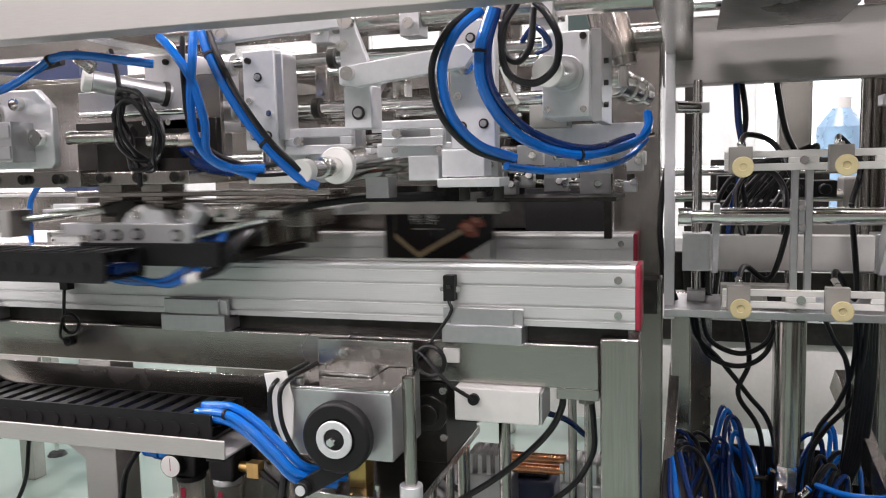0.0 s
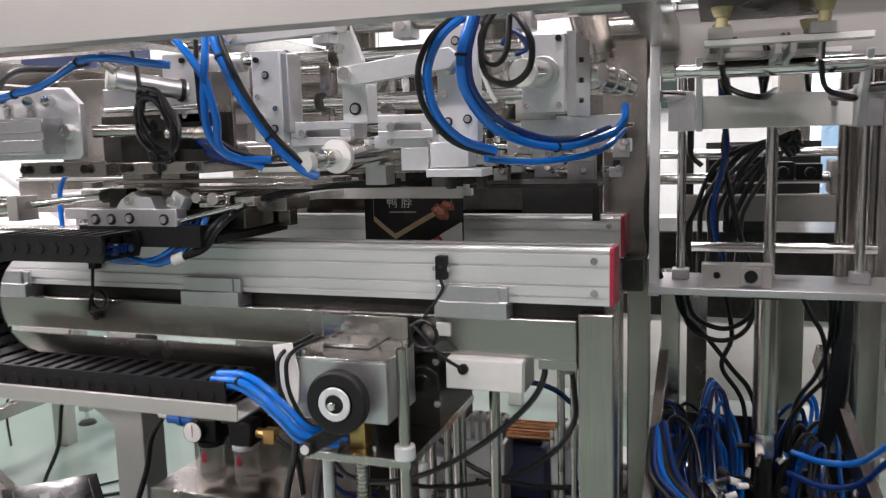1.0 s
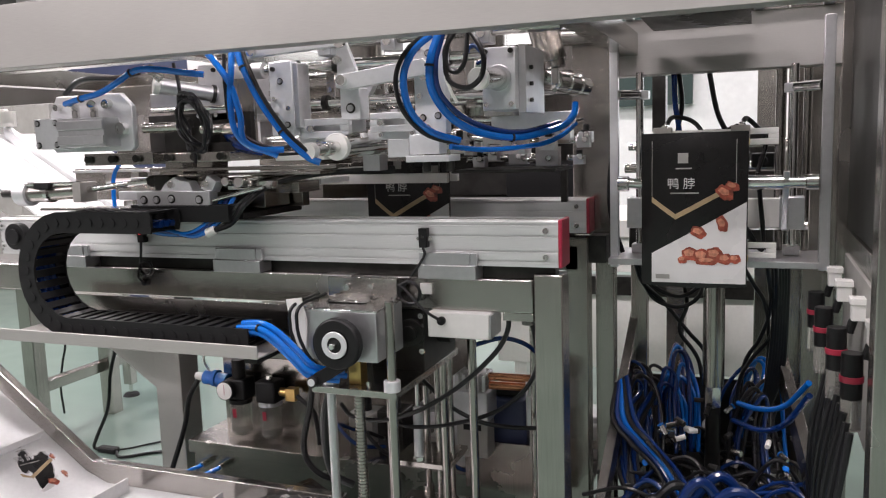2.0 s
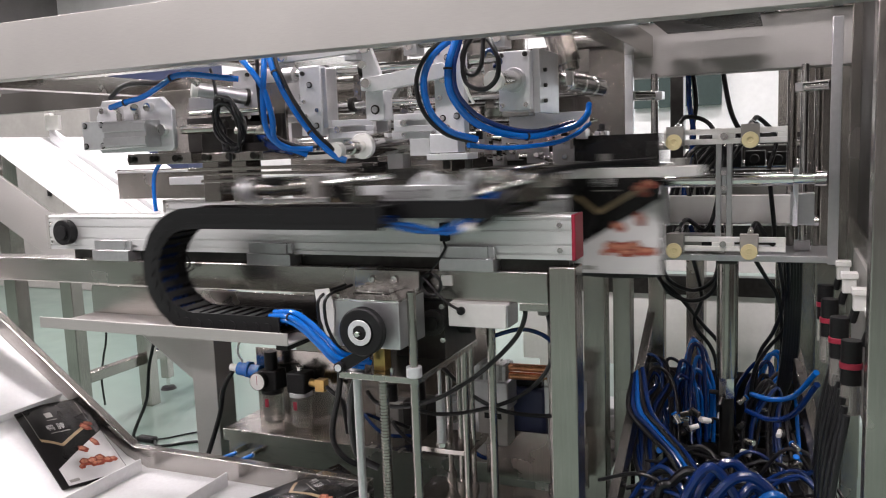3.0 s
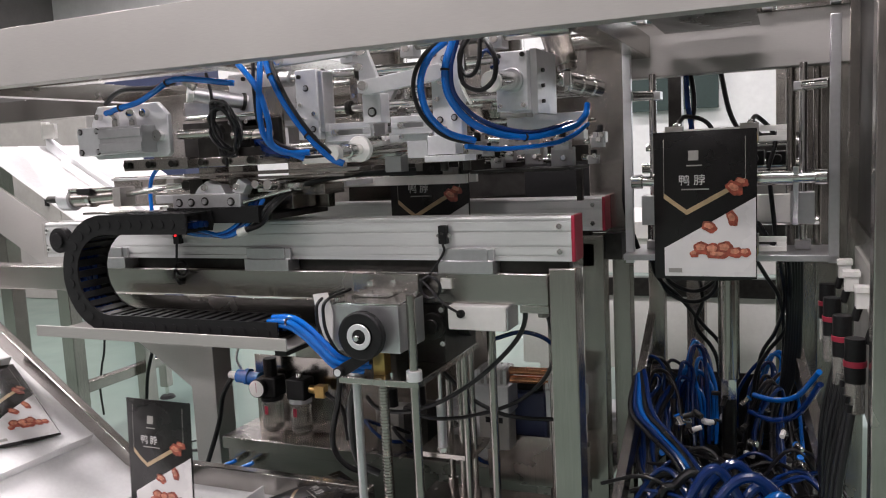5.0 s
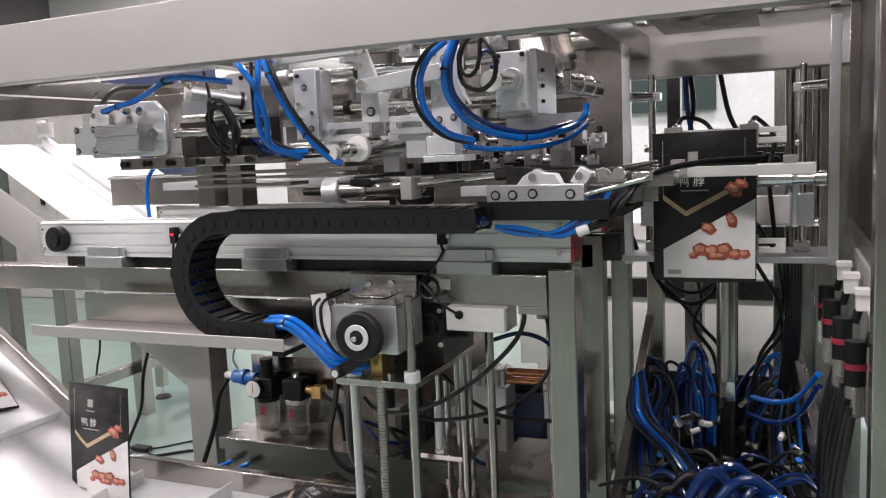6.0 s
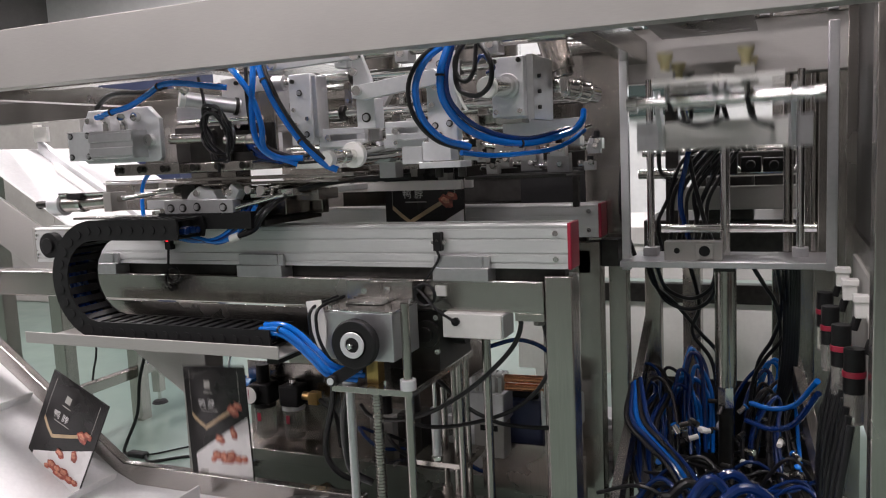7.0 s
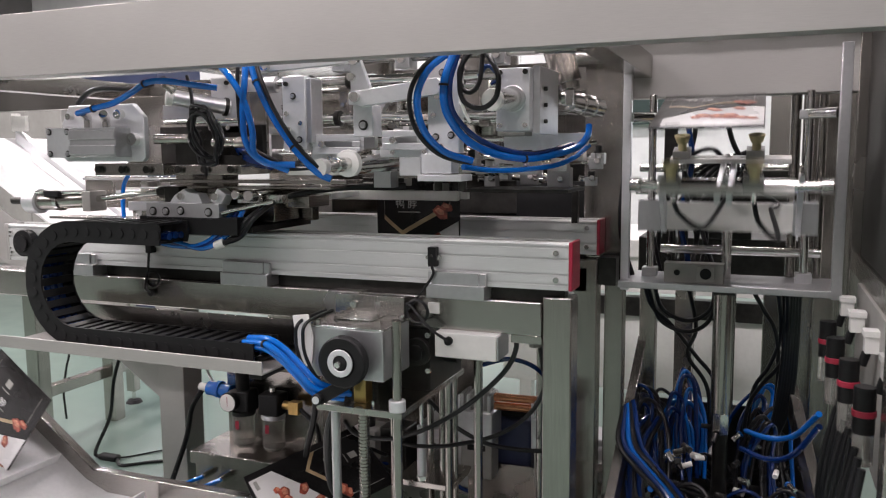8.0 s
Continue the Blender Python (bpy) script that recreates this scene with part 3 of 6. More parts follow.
filter_unit()
fit_lo = thing("push_fittings", (-1.3, 1.78, 0.13), "pair of blue push-in fittings with hoses", "fitting")
for fx in (-1.36, -1.29):
    part("fitting", B().cyl((fx, 1.719, 0.172), (fx - 0.012, 1.68, 0.166), 0.010, 14), CHROME, fit_lo)
    part("hose", B().tube([(fx - 0.012, 1.68, 0.166), (fx - 0.05, 1.665, 0.15), (fx - 0.09, 1.68, 0.12), (fx - 0.13, 1.72, 0.05)], 0.0065), BLUE, fit_lo)

# ---------- discharge belt ----------
ANG = math.radians(35.0)
KX, KZ = -1.565, 0.197
YB0, YB1 = 0.80, 1.425
cv = thing("discharge_conveyor", (-1.3, 1.0, 0.0), "white cleated discharge belt in a stainless steel side frame", "conveyor")


def belt_z(x):
    return KZ + max(0.0, KX - x) * math.tan(ANG)


belt_line = [(-0.52, KZ), (KX + 0.05, KZ), (KX - 0.03, KZ + 0.03), (-2.75, belt_z(-2.75))]
part("belt", B().prism(belt_line + [(x, z - 0.010) for x, z in reversed(belt_line)], "y", YB0, YB1), BELT, cv)
rail_line = [(-0.72, KZ + 0.062), (KX, KZ + 0.062), (-2.75, belt_z(-2.75) + 0.075)]
for ry in (YB1, YB0 - 0.03):
    part("side_rail", B().prism(rail_line + [(x, z - 0.09) for x, z in reversed(rail_line)], "y", ry, ry + 0.03), STEEL_H, cv, "stainless steel side rail", bevel=0.003)
BELT_SPEED = 0.10
CLEAT_X = (-0.55, -0.88, -1.21, -1.54, -1.87)
cleat_origin = Vector((-1.3, 1.0, 0.0))
cleats = []
for fx in CLEAT_X:
    c = part("cleat", B().box(-0.003 - 1.3, 0.003 - 1.3, YB0 + 0.02, YB1 - 0.03, -0.004, 0.040), BELT, cv, "white belt cleat", bevel=0)
    cleats.append(c)
for lx in (-0.76, -1.5, -2.6):
    for ly in (YB1 + 0.031, YB0 - 0.062):
        part("leg", B().box(lx - 0.02, lx + 0.02, ly, ly + 0.03, 0.0, belt_z(lx) + 0.02), STEEL, cv)

# ---------- slide at the far end ----------
sl = thing("infeed_slide", (-2.3, 2.0, 0.9), "white sloping slide with steel side cheeks", "slide")

def slide_z(x):
    return 1.065 + 0.60 * (-2.159 - x)


part("bed", B().prism([(-2.49, slide_z(-2.49)), (-1.66, slide_z(-1.66)), (-1.66, slide_z(-1.66) - 0.01), (-2.49, slide_z(-2.49) - 0.01)], "y", 1.715, 2.45), BELT, sl)
part("cheek", B().prism([(-2.52, 0.968 + 0.56 * 0.392), (-1.66, 0.968 - 0.56 * 0.468), (-1.72, 0.62), (-2.20, 0.824), (-2.52, 1.005)], "y", 1.70, 1.712), PANEL, sl, "steel side cheek")
part("guide_bar", B().prism([(-2.46, slide_z(-2.46) + 0.045), (-1.74, slide_z(-1.74) + 0.045), (-1.74, slide_z(-1.74) + 0.003), (-2.46, slide_z(-2.46) + 0.003)], "y", 2.0, 2.035), ALU_W, sl, "aluminium guide bar")
part("guide_strip", B().prism([(-2.34, slide_z(-2.34) + 0.03), (-1.80, slide_z(-1.80) + 0.03), (-1.80, slide_z(-1.80) + 0.003), (-2.34, slide_z(-2.34) + 0.003)], "y", 1.96, 1.985), WHITE, sl)
part("sensor_post", B().box(-2.50, -2.47, 2.02, 2.04, slide_z(-2.47) + 0.04, 1.36).box(-2.49, -2.42, 2.015, 2.03, 1.29, 1.35), WHITE, sl, "small white sensor bracket")
part("leg", B().box(-2.47, -2.41, 1.73, 1.79, 0, slide_z(-2.41) - 0.012), STEEL, sl)
part("leg", B().box(-2.47, -2.41, 2.38, 2.44, 0, slide_z(-2.41) - 0.012), STEEL, sl)

# ---------- background of the hall ----------
cab = thing("electric_cabinet", (-4.3, 4.6, 0), "navy-blue cabinet with a small white box on its side", "cabinet")
part("body", B().box(-4.75, -4.0, 4.6, 5.1, 0, 2.1), NAVY, cab, bevel=0.006)
part("white_switch_box", B().box(-4.85, -4.70, 4.52, 4.6, 1.28, 1.45), WHITE, cab)
part("sign_plate", B().box(-4.65, -4.45, 4.594, 4.6, 1.56, 1.62), WHITE, cab)
beige = thing("beige_machine", (-6.3, 5.0, 0), "beige sheet-metal machine housing", "machine")
part("housing", B().box(-7.6, -5.2, 4.8, 6.2, 0, 1.75), GREY, beige, bevel=0.01)
part("door", B().box(-6.8, -5.6, 4.79, 4.8, 0.25, 1.6), GREY, beige, bevel=0.003)
part("handle", B().box(-5.75, -5.72, 4.765, 4.79, 0.85, 1.0), BLACK, beige)
col = thing("hall_column", (0.335, 3.05, 0), "plain steel-clad column standing behind the station", "column")
part("shaft", B().box(0.285, 0.388, 3.0, 3.1, 0, HZ), STEEL, col, bevel=0.004)
part("base_plate", B().box(0.255, 0.418, 2.97, 3.13, 0, 0.012), STEEL, col)
wt = thing("white_worktable", (1.2, 3.6, 0), "long white worktop on dark legs behind the machine", "table")
part("top", B().box(-0.9, 2.6, 3.3, 4.1, 0.72, 0.80), WHITE, wt, bevel=0.004)
part("apron", B().box(-0.88, 2.58, 3.32, 3.35, 0.56, 0.72), WHITE, wt)
part("lower_rail", B().box(-0.88, 2.58, 3.30, 3.36, 0.455, 0.54), DARKST, wt, "dark steel rail under the worktop")
part("front_board", B().box(-0.88, 2.58, 3.33, 3.345, 0.10, 0.45), WHITE, wt)
for x in (-0.8, 0.9, 2.5):
    part("leg", B().box(x, x + 0.06, 3.34, 3.40, 0, 0.62), WHITE, wt)
bt = thing("water_dispenser", (0.62, 4.2, 0.8), "pale blue bottle standing on the worktop", "bottle")
part("bottle", B().cyl((0.62, 3.9, 0.80), (0.62, 3.9, 1.30), 0.10, 24).cyl((0.62, 3.9, 1.30), (0.62, 3.9, 1.38), 0.10, 24, 0.04), material("pale_blue_plastic", (0.35, 0.55, 0.75), 0, 0.3, clear=0.3), bt)
part("cap", B().cyl((0.62, 3.9, 1.38), (0.62, 3.9, 1.43), 0.04, 20), WHITE, bt)
rc = thing("rear_station", (0.25, 2.4, 0.8), "grey and dark machine parts seen behind the pick-up station", "machine")
part("bed", B().box(-0.10, 0.62, 2.30, 2.70, 0.80, 0.92), DARKST, rc, bevel=0.004)
part("cross_bar", B().box(0.0, 0.50, 2.20, 2.26, 0.96, 1.03), GREY, rc, bevel=0.004)
part("cross_rod", B().cyl((-0.1, 2.22, 1.075), (0.60, 2.22, 1.075), 0.016), CHROME, rc)
part("cross_rod", B().cyl((-0.1, 2.30, 1.14), (0.60, 2.30, 1.14), 0.013), CHROME, rc)
part("upright", B().box(0.44, 0.50, 2.22, 2.30, 0.80, 1.30), DARKST, rc)
part("upright", B().box(-0.02, 0.02, 2.24, 2.30, 0.80, 1.40), DARKST, rc)
part("block", B().box(0.10, 0.24, 2.28, 2.40, 0.92, 1.06), DARKST, rc, bevel=0.006)
part("block", B().box(0.36, 0.44, 2.20, 2.30, 1.03, 1.12), GREY, rc, bevel=0.006)
part("white_tap", B().box(0.40, 0.415, 2.18, 2.19, 1.05, 1.13).box(0.385, 0.43, 2.18, 2.19, 1.085, 1.10), WHITE, rc)
for vx0, vx1, vz0, vz1 in ((0.06, 0.125, 1.07, 1.13), (0.13, 0.20, 1.072, 1.135), (0.21, 0.265, 1.075, 1.12), (0.27, 0.33, 1.075, 1.115), (0.10, 0.15, 1.137, 1.165)):
    part("black_valve", B().box(vx0, vx1, 2.10, 2.18, vz0, vz1).cyl(((vx0 + vx1) / 2, 2.10, (vz0 + vz1) / 2), ((vx0 + vx1) / 2, 2.06, (vz0 + vz1) / 2), 0.013, 14), BLACK, rc, "", bevel=0.003)
part("screen", B().box(0.05, 0.36, 2.42, 2.44, 1.02, 1.17), DARKST, rc)
part("stand", B().box(0.0, 0.06, 2.5, 2.6, 0.0, 0.80), STEEL, rc)
part("stand", B().box(0.50, 0.56, 2.5, 2.6, 0.0, 0.80), STEEL, rc)
solo("notice_board", B().box(-1.15, -0.29, 7.9, 7.99, 1.46, 2.6), GREENB, "dark green board on the hall wall", "board")
win = thing("window_1", (1.6, 8.0, 1.0), "tall bright hall window", "window", kind="structure")
part("window_frame", B().box(0.55, 3.4, 7.93, 7.99, 0.95, 3.2), WHITE, win)
for i in range(3):
    part("pane", B().box(0.62 + i * 0.93, 1.47 + i * 0.93, 7.92, 7.929, 1.02, 3.13), material("daylit_pane", (0.92, 0.96, 1.0), 0, 0.3, glow=2.2), win, bevel=0)


# ---------- sealing and filling heads above the rails ----------
def plate(parent, name, x0, x1, y0, y1, z0, z1, mat=ALU_W, bolts=(), label="", r=0.0055):
    p = part(name, B().box(x0, x1, y0, y1, z0, z1), mat, parent, label, bevel=0.0018)
    for bx, bz in bolts:
        part("washer", B().cyl((bx, y0, bz), (bx, y0 - 0.0012, bz), r * 1.25, 16), DARKST, p, bevel=0)
        bolt(p, (bx, y0 - 0.0012, bz), r=r * 0.8, mat=ALU, h=0.0025)
    return p


drv = thing("cylinder_drive", (-1.04, 1.0, 1.17), "aluminium air cylinder drive with chamfered end plate", "actuator")
part("end_plate", B().prism([(-1.150, 1.188), (-1.150, 1.262), (-1.128, 1.300), (-0.955, 1.300), (-0.927, 1.272), (-0.927, 1.188), (-0.936, 1.180), (-1.142, 1.180)], "y", 1.0, 1.014), ALU_W, drv, bevel=0.002)
cylb = part("cylinder_body", B().box(-1.085, -0.962, 0.955, 1.0, 1.190, 1.250).box(-1.085, -0.962, 0.951, 0.955, 1.195, 1.214).box(-1.085, -0.962, 0.951, 0.955, 1.226, 1.245), ALU, drv)
plate(drv, "flange", -1.155, -1.085, 0.960, 1.0, 1.188, 1.252, ALU_W, ((-1.145, 1.243), (-1.095, 1.243), (-1.145, 1.197), (-1.095, 1.197)))
for bx, bz, r in ((-0.985, 1.278, 0.010), (-0.951, 1.226, 0.013), (-1.12, 1.276, 0.007)):
    bolt(drv, (bx, 1.0, bz), r=r, h=0.012)
part("piston_rod", B().cyl((-0.927, 1.03, 1.226), (-0.845, 1.05, 1.226), 0.0105), STEEL, drv)
part("rod_nut", B().cyl((-0.845, 1.05, 1.226), (-0.825, 1.055, 1.226), 0.019, 6), DARKST, drv)
part("upper_tube", B().box(-0.930, -0.840, 1.062, 1.11, 1.262, 1.298), ALU, drv)
part("guide_shaft", B().cyl((-0.926, 1.06, 1.262), (-0.70, 1.06, 1.262), 0.005), CHROME, drv)
part("back_plate", B().box(-1.10, -0.72, 1.135, 1.145, 1.155, 1.325), STEEL, drv)
part("side_box", B().box(-0.90, -0.80, 1.06, 1.13, 1.172, 1.225), DARKST, drv)
part("dark_block", B().box(-0.818, -0.726, 1.08, 1.13, 1.155, 1.192), DARKST, drv)
part("rear_mass", B().box(-0.99, -0.72, 1.12, 1.134, 1.174, 1.255), DARKST, drv, "dark oily block behind the piston rod")
part("lower_rod", B().cyl((-0.80, 1.06, 1.218), (-0.70, 1.06, 1.218), 0.011), STEEL, drv)
for k, (x0, x1, z0, z1) in enumerate(((-1.06, -0.56, 1.128, 1.136), (-1.00, -0.60, 1.116, 1.122), (-1.02, -0.74, 1.098, 1.106))):
    part("guide_slat", B().box(x0, x1, 1.19, 1.27, z0, z1), STEEL_H, drv, "flat steel guide slat")
part("support_block", B().box(-1.02, -0.97, 1.20, 1.26, 1.050, 1.15), STEEL, drv)
part("support_block", B().box(-0.93, -0.886, 1.20, 1.26, 1.050, 1.15), STEEL, drv)
part("base_bar", B().box(-1.09, -0.72, 1.04, 1.27, 1.152, 1.172), STEEL, drv)
part("foot_bar", B().box(-1.085, -0.90, 1.02, 1.06, 1.150, 1.176), STEEL_H, drv)
for i in range(6):
    bolt(drv, (-1.07 + i * 0.066, 1.02 if i < 3 else 1.04, 1.163), r=0.008, h=0.008, mat=DARKST)
part("elbow_fitting", B().cyl((-1.062, 0.985, 1.25), (-1.062, 0.985, 1.272), 0.008, 12).cyl((-1.062, 0.985, 1.272), (-1.05, 0.96, 1.282), 0.009, 12), CHROME, drv)
part("elbow_fitting", B().cyl((-1.012, 0.985, 1.25), (-1.012, 0.985, 1.268), 0.008, 12).cyl((-1.012, 0.985, 1.268), (-1.0, 0.965, 1.278), 0.009, 12), CHROME, drv)

hs = thing("heat_seal_head", (-0.7, 1.2, 1.2), "aluminium sealing head with chrome guide rods and clamp plates", "sealing head")
for ry, rz in ((1.20, 1.345), (1.20, 1.268), (1.29, 1.335), (1.29, 1.262)):
    part("guide_rod", B().cyl((-0.80, ry, rz), (-0.13, ry, rz), 0.0105, 24), CHROME, hs)
part("left_block", B().box(-0.848, -0.769, 1.12, 1.30, 1.238, 1.357), ALU_W, hs, bevel=0.002)
part("small_cylinder", B().cyl((-0.876, 1.03, 1.311), (-0.800, 1.12, 1.293), 0.0165, 24), ALU, hs)
part("cylinder_ring", B().ring((-0.806, 1.114, 1.2942), (0.62, 0.76, -0.15), 0.020, 0.015, 0.008), DARKST, hs)
part("cylinder_cap", B().cyl((-0.884, 1.021, 1.3128), (-0.876, 1.03, 1.311), 0.0185, 24), WHITE, hs, "white plastic cap")
p1 = plate(hs, "clamp_plate", -0.656, -0.602, 1.10, 1.125, 1.200, 1.350, ALU_W, ((-0.640, 1.222), (-0.617, 1.222), (-0.617, 1.204), (-0.630, 1.310)))
plate(hs, "plate_side", -0.602, -0.590, 1.104, 1.150, 1.215, 1.345, ALU)
p2 = plate(hs, "clamp_plate", -0.312, -0.250, 1.05, 1.075, 1.192, 1.362, ALU_W, ((-0.296, 1.222), (-0.266, 1.225), (-0.288, 1.203), (-0.282, 1.338)))
bolt(p2, (-0.287, 1.05, 1.300), r=0.011, h=0.010)
part("clamp_foot", B().box(-0.326, -0.266, 1.05, 1.09, 1.155, 1.192), ALU_W, hs)
part("clamp_foot_plate", B().box(-0.330, -0.243, 1.04, 1.10, 1.141, 1.153), ALU_W, hs)
for fx in (-0.300, -0.252):
    part("rubber_stop", B().cyl((fx, 1.07, 1.122), (fx, 1.07, 1.141), 0.008, 12), DARKST, hs)
mb = plate(hs, "slide_block", -0.472, -0.430, 1.06, 1.10, 1.225, 1.285, ALU_W, ((-0.450, 1.247),), r=0.008)
part("link_bracket", B().prism([(-0.470, 1.285), (-0.470, 1.372), (-0.452, 1.376), (-0.430, 1.320), (-0.430, 1.285)], "y", 1.048, 1.060), ALU_W, hs)
part("link_arm", B().prism([(-0.465, 1.285), (-0.465, 1.308), (-0.285, 1.328), (-0.272, 1.315), (-0.285, 1.298), (-0.440, 1.280)], "y", 1.030, 1.045), ALU_W, hs)
part("link_arm", B().prism([(-0.66, 1.352), (-0.655, 1.376), (-0.455, 1.390), (-0.440, 1.374), (-0.455, 1.362)], "y", 1.030, 1.045), ALU_W, hs)
for bx, bz, r in ((-0.450, 1.298, 0.010), (-0.450, 1.368, 0.011), (-0.456, 1.335, 0.008), (-0.645, 1.364, 0.010)):
    bolt(hs, (bx, 1.03, bz), r=r, h=0.008)
for sx0, sx1, z0, z1 in ((-0.600, -0.488, 1.192, 1.232), (-0.440, -0.345, 1.200, 1.238)):
    zc = (z0 + z1) / 2
    part("slot_bar", B().box(sx0, sx1, 1.12, 1.135, z0, zc - 0.006).box(sx0, sx1, 1.12, 1.135, zc + 0.006, z1).box(sx0, sx0 + 0.018, 1.12, 1.135, zc - 0.006, zc + 0.006).box(sx1 - 0.02, sx1, 1.12, 1.135, zc - 0.006, zc + 0.006), ALU_W, hs)
    bolt(hs, (sx0 + 0.026, 1.12, zc), r=0.007, h=0.008)
    part("slot_back", B().box(sx0 + 0.01, sx1 - 0.01, 1.14, 1.15, z0, z1), ALU, hs)
part("wide_bar", B().box(-0.62, -0.47, 1.15, 1.19, 1.17, 1.200), ALU_W, hs)
part("wide_bar", B().box(-0.46, -0.33, 1.15, 1.19, 1.185, 1.205), ALU_W, hs)
rb = plate(hs, "right_block", -0.196, -0.132, 1.10, 1.22, 1.232, 1.346, ALU_W)
bs = part("block_side_plate", B().box(-0.132, -0.118, 1.12, 1.26, 1.226, 1.350), ALU, hs)
for k in range(3):
    bolt(bs, (-0.118, 1.15, 1.25 + k * 0.03), (1, 0, 0), r=0.004, mat=DARKST)
part("end_cylinder", B().cyl((-0.171, 1.012, 1.284), (-0.163, 1.10, 1.290), 0.0185, 24), CHROME, hs)
part("cylinder_cap", B().cyl((-0.172, 1.000, 1.283), (-0.171, 1.012, 1.284), 0.0195, 24), WHITE, hs, "white plastic cap")
part("cylinder_ring", B().ring((-0.163, 1.097, 1.290), (0.05, 1, 0.03), 0.024, 0.017, 0.006), ALU, hs)
ax = Vector((-0.138, 1.28, 1.302)), Vector((-0.085, 1.50, 1.290))
part("cross_cylinder", B().cyl(ax[0].lerp(ax[1], 0.25), ax[1], 0.022, 24), CHROME, hs)
for f in (0.3, 0.55, 0.8):
    part("cylinder_ring", B().ring(ax[0].lerp(ax[1], f), ax[1] - ax[0], 0.025, 0.02, 0.006), CHROME, hs)
part("hanging_cylinder", B().cyl((-0.109, 1.30, 1.330), (-0.150, 1.30, 1.47), 0.030, 28).cyl((-0.106, 1.30, 1.318), (-0.109, 1.30, 1.332), 0.024, 28), STEEL, hs, "dull steel cylinder hanging at a slant")
part("union_nut", B().cyl((-0.109, 1.30, 1.285), (-0.109, 1.30, 1.318), 0.014, 6), CHROME, hs)
part("cross_cylinder_nose", B().cyl(ax[0], ax[0].lerp(ax[1], 0.25), 0.012, 16), CHROME, hs)
part("strut_plate", B().prism([(-0.555, 1.272), (-0.545, 1.300), (-0.485, 1.335), (-0.475, 1.318), (-0.50, 1.280)], "y", 1.24, 1.26), ALU, hs)
part("press_cylinder", B().cyl((-0.54, 1.33, 1.30), (-0.47, 1.33, 1.30), 0.020, 20), CHROME, hs)
for bx in (-0.76, -0.70):
    part("rod_bush", B().cyl((bx, 1.20, 1.345), (bx + 0.03, 1.20, 1.345), 0.018, 20).cyl((bx, 1.20, 1.268), (bx + 0.03, 1.20, 1.268), 0.018, 20), ALU, hs)
part("rear_plate", B().box(-0.58, -0.55, 1.31, 1.325, 1.18, 1.37), ALU_W, hs)
part("rear_plate", B().box(-0.40, -0.37, 1.31, 1.325, 1.18, 1.37), ALU_W, hs)
part("heater_bar", B().box(-0.62, -0.36, 1.38, 1.42, 1.135, 1.175), STEEL_H, hs)
part("heater_bar", B().box(-0.62, -0.36, 1.56, 1.60, 1.135, 1.175), STEEL_H, hs)
for kx in (-0.58, -0.50, -0.42):
    part("spring_pin", B().cyl((kx, 1.30, 1.155), (kx, 1.38, 1.155), 0.007, 12), CHROME, hs)
    bolt(hs, (kx + 0.02, 1.38, 1.155), r=0.006)
part("tension_block", B().box(-0.385, -0.340, 1.08, 1.12, 1.15, 1.185), ALU_W, hs)
part("cross_shaft", B().cyl((-0.62, 1.34, 1.222), (-0.13, 1.34, 1.222), 0.009, 18), CHROME, hs)
part("terminal_box", B().box(-0.245, -0.185, 1.26, 1.31, 1.226, 1.262), GREY, hs)
part("upper_tube", B().cyl((-0.80, 1.12, 1.385), (-0.05, 1.12, 1.385), 0.016, 20), STEEL_H, hs)
for kx in (-0.72, -0.54, -0.40, -0.21):
    part("hanger", B().box(kx, kx + 0.03, 1.10, 1.14, 1.355, 1.42), ALU, hs)
    bolt(hs, (kx + 0.015, 1.10, 1.372), r=0.008, h=0.008)
for px, py, pz in ((-0.645, 1.10, 1.335), (-0.645, 1.10, 1.275), (-0.612, 1.10, 1.255), (-0.640, 1.10, 1.243), (-0.302, 1.05, 1.348), (-0.262, 1.05, 1.348), (-0.300, 1.05, 1.262), (-0.262, 1.05, 1.262), (-0.850, 1.12, 1.345), (-0.805, 1.12, 1.345), (-0.850, 1.12, 1.250), (-0.805, 1.12, 1.250), (-0.188, 1.10, 1.338), (-0.140, 1.10, 1.338), (-0.188, 1.10, 1.242), (-0.140, 1.10, 1.242), (-0.575, 1.15, 1.185), (-0.52, 1.15, 1.185), (-0.43, 1.15, 1.195), (-0.36, 1.15, 1.195)):
    bolt(hs, (px, py, pz), r=0.0048, h=0.004, mat=DARKST if pz > 1.3 else CHROME)
for kx in (-0.78, -0.62, -0.50, -0.38, -0.29, -0.19):
    part("rod_clamp", B().box(kx, kx + 0.022, 1.275, 1.305, 1.247, 1.352), STEEL, hs)
    bolt(hs, (kx + 0.011, 1.275, 1.30), r=0.005, h=0.005)
for kx in (-0.68, -0.58, -0.33):
    for cx, cz in ((kx, 1.268), (kx + 0.03, 1.345)):
        part("stop_collar", B().ring((cx, 1.20, cz), (1, 0, 0), 0.017, 0.010, 0.012, 20), DARKST, hs)
rl = thing("pressing_roller", (-0.49, 1.1, 1.17), "chrome plunger with white plastic tip and collar", "roller")
part("tip", B().cyl((-0.499, 0.972, 1.167), (-0.4985, 0.990, 1.168), 0.0165, 24), WHITE, rl, "round white plastic tip")
part("shaft", B().cyl((-0.4985, 0.990, 1.168), (-0.495, 1.085, 1.174), 0.0115, 20), CHROME, rl)
part("neck", B().cyl((-0.4978, 1.03, 1.171), (-0.4970, 1.06, 1.1725), 0.015, 20), CHROME, rl)
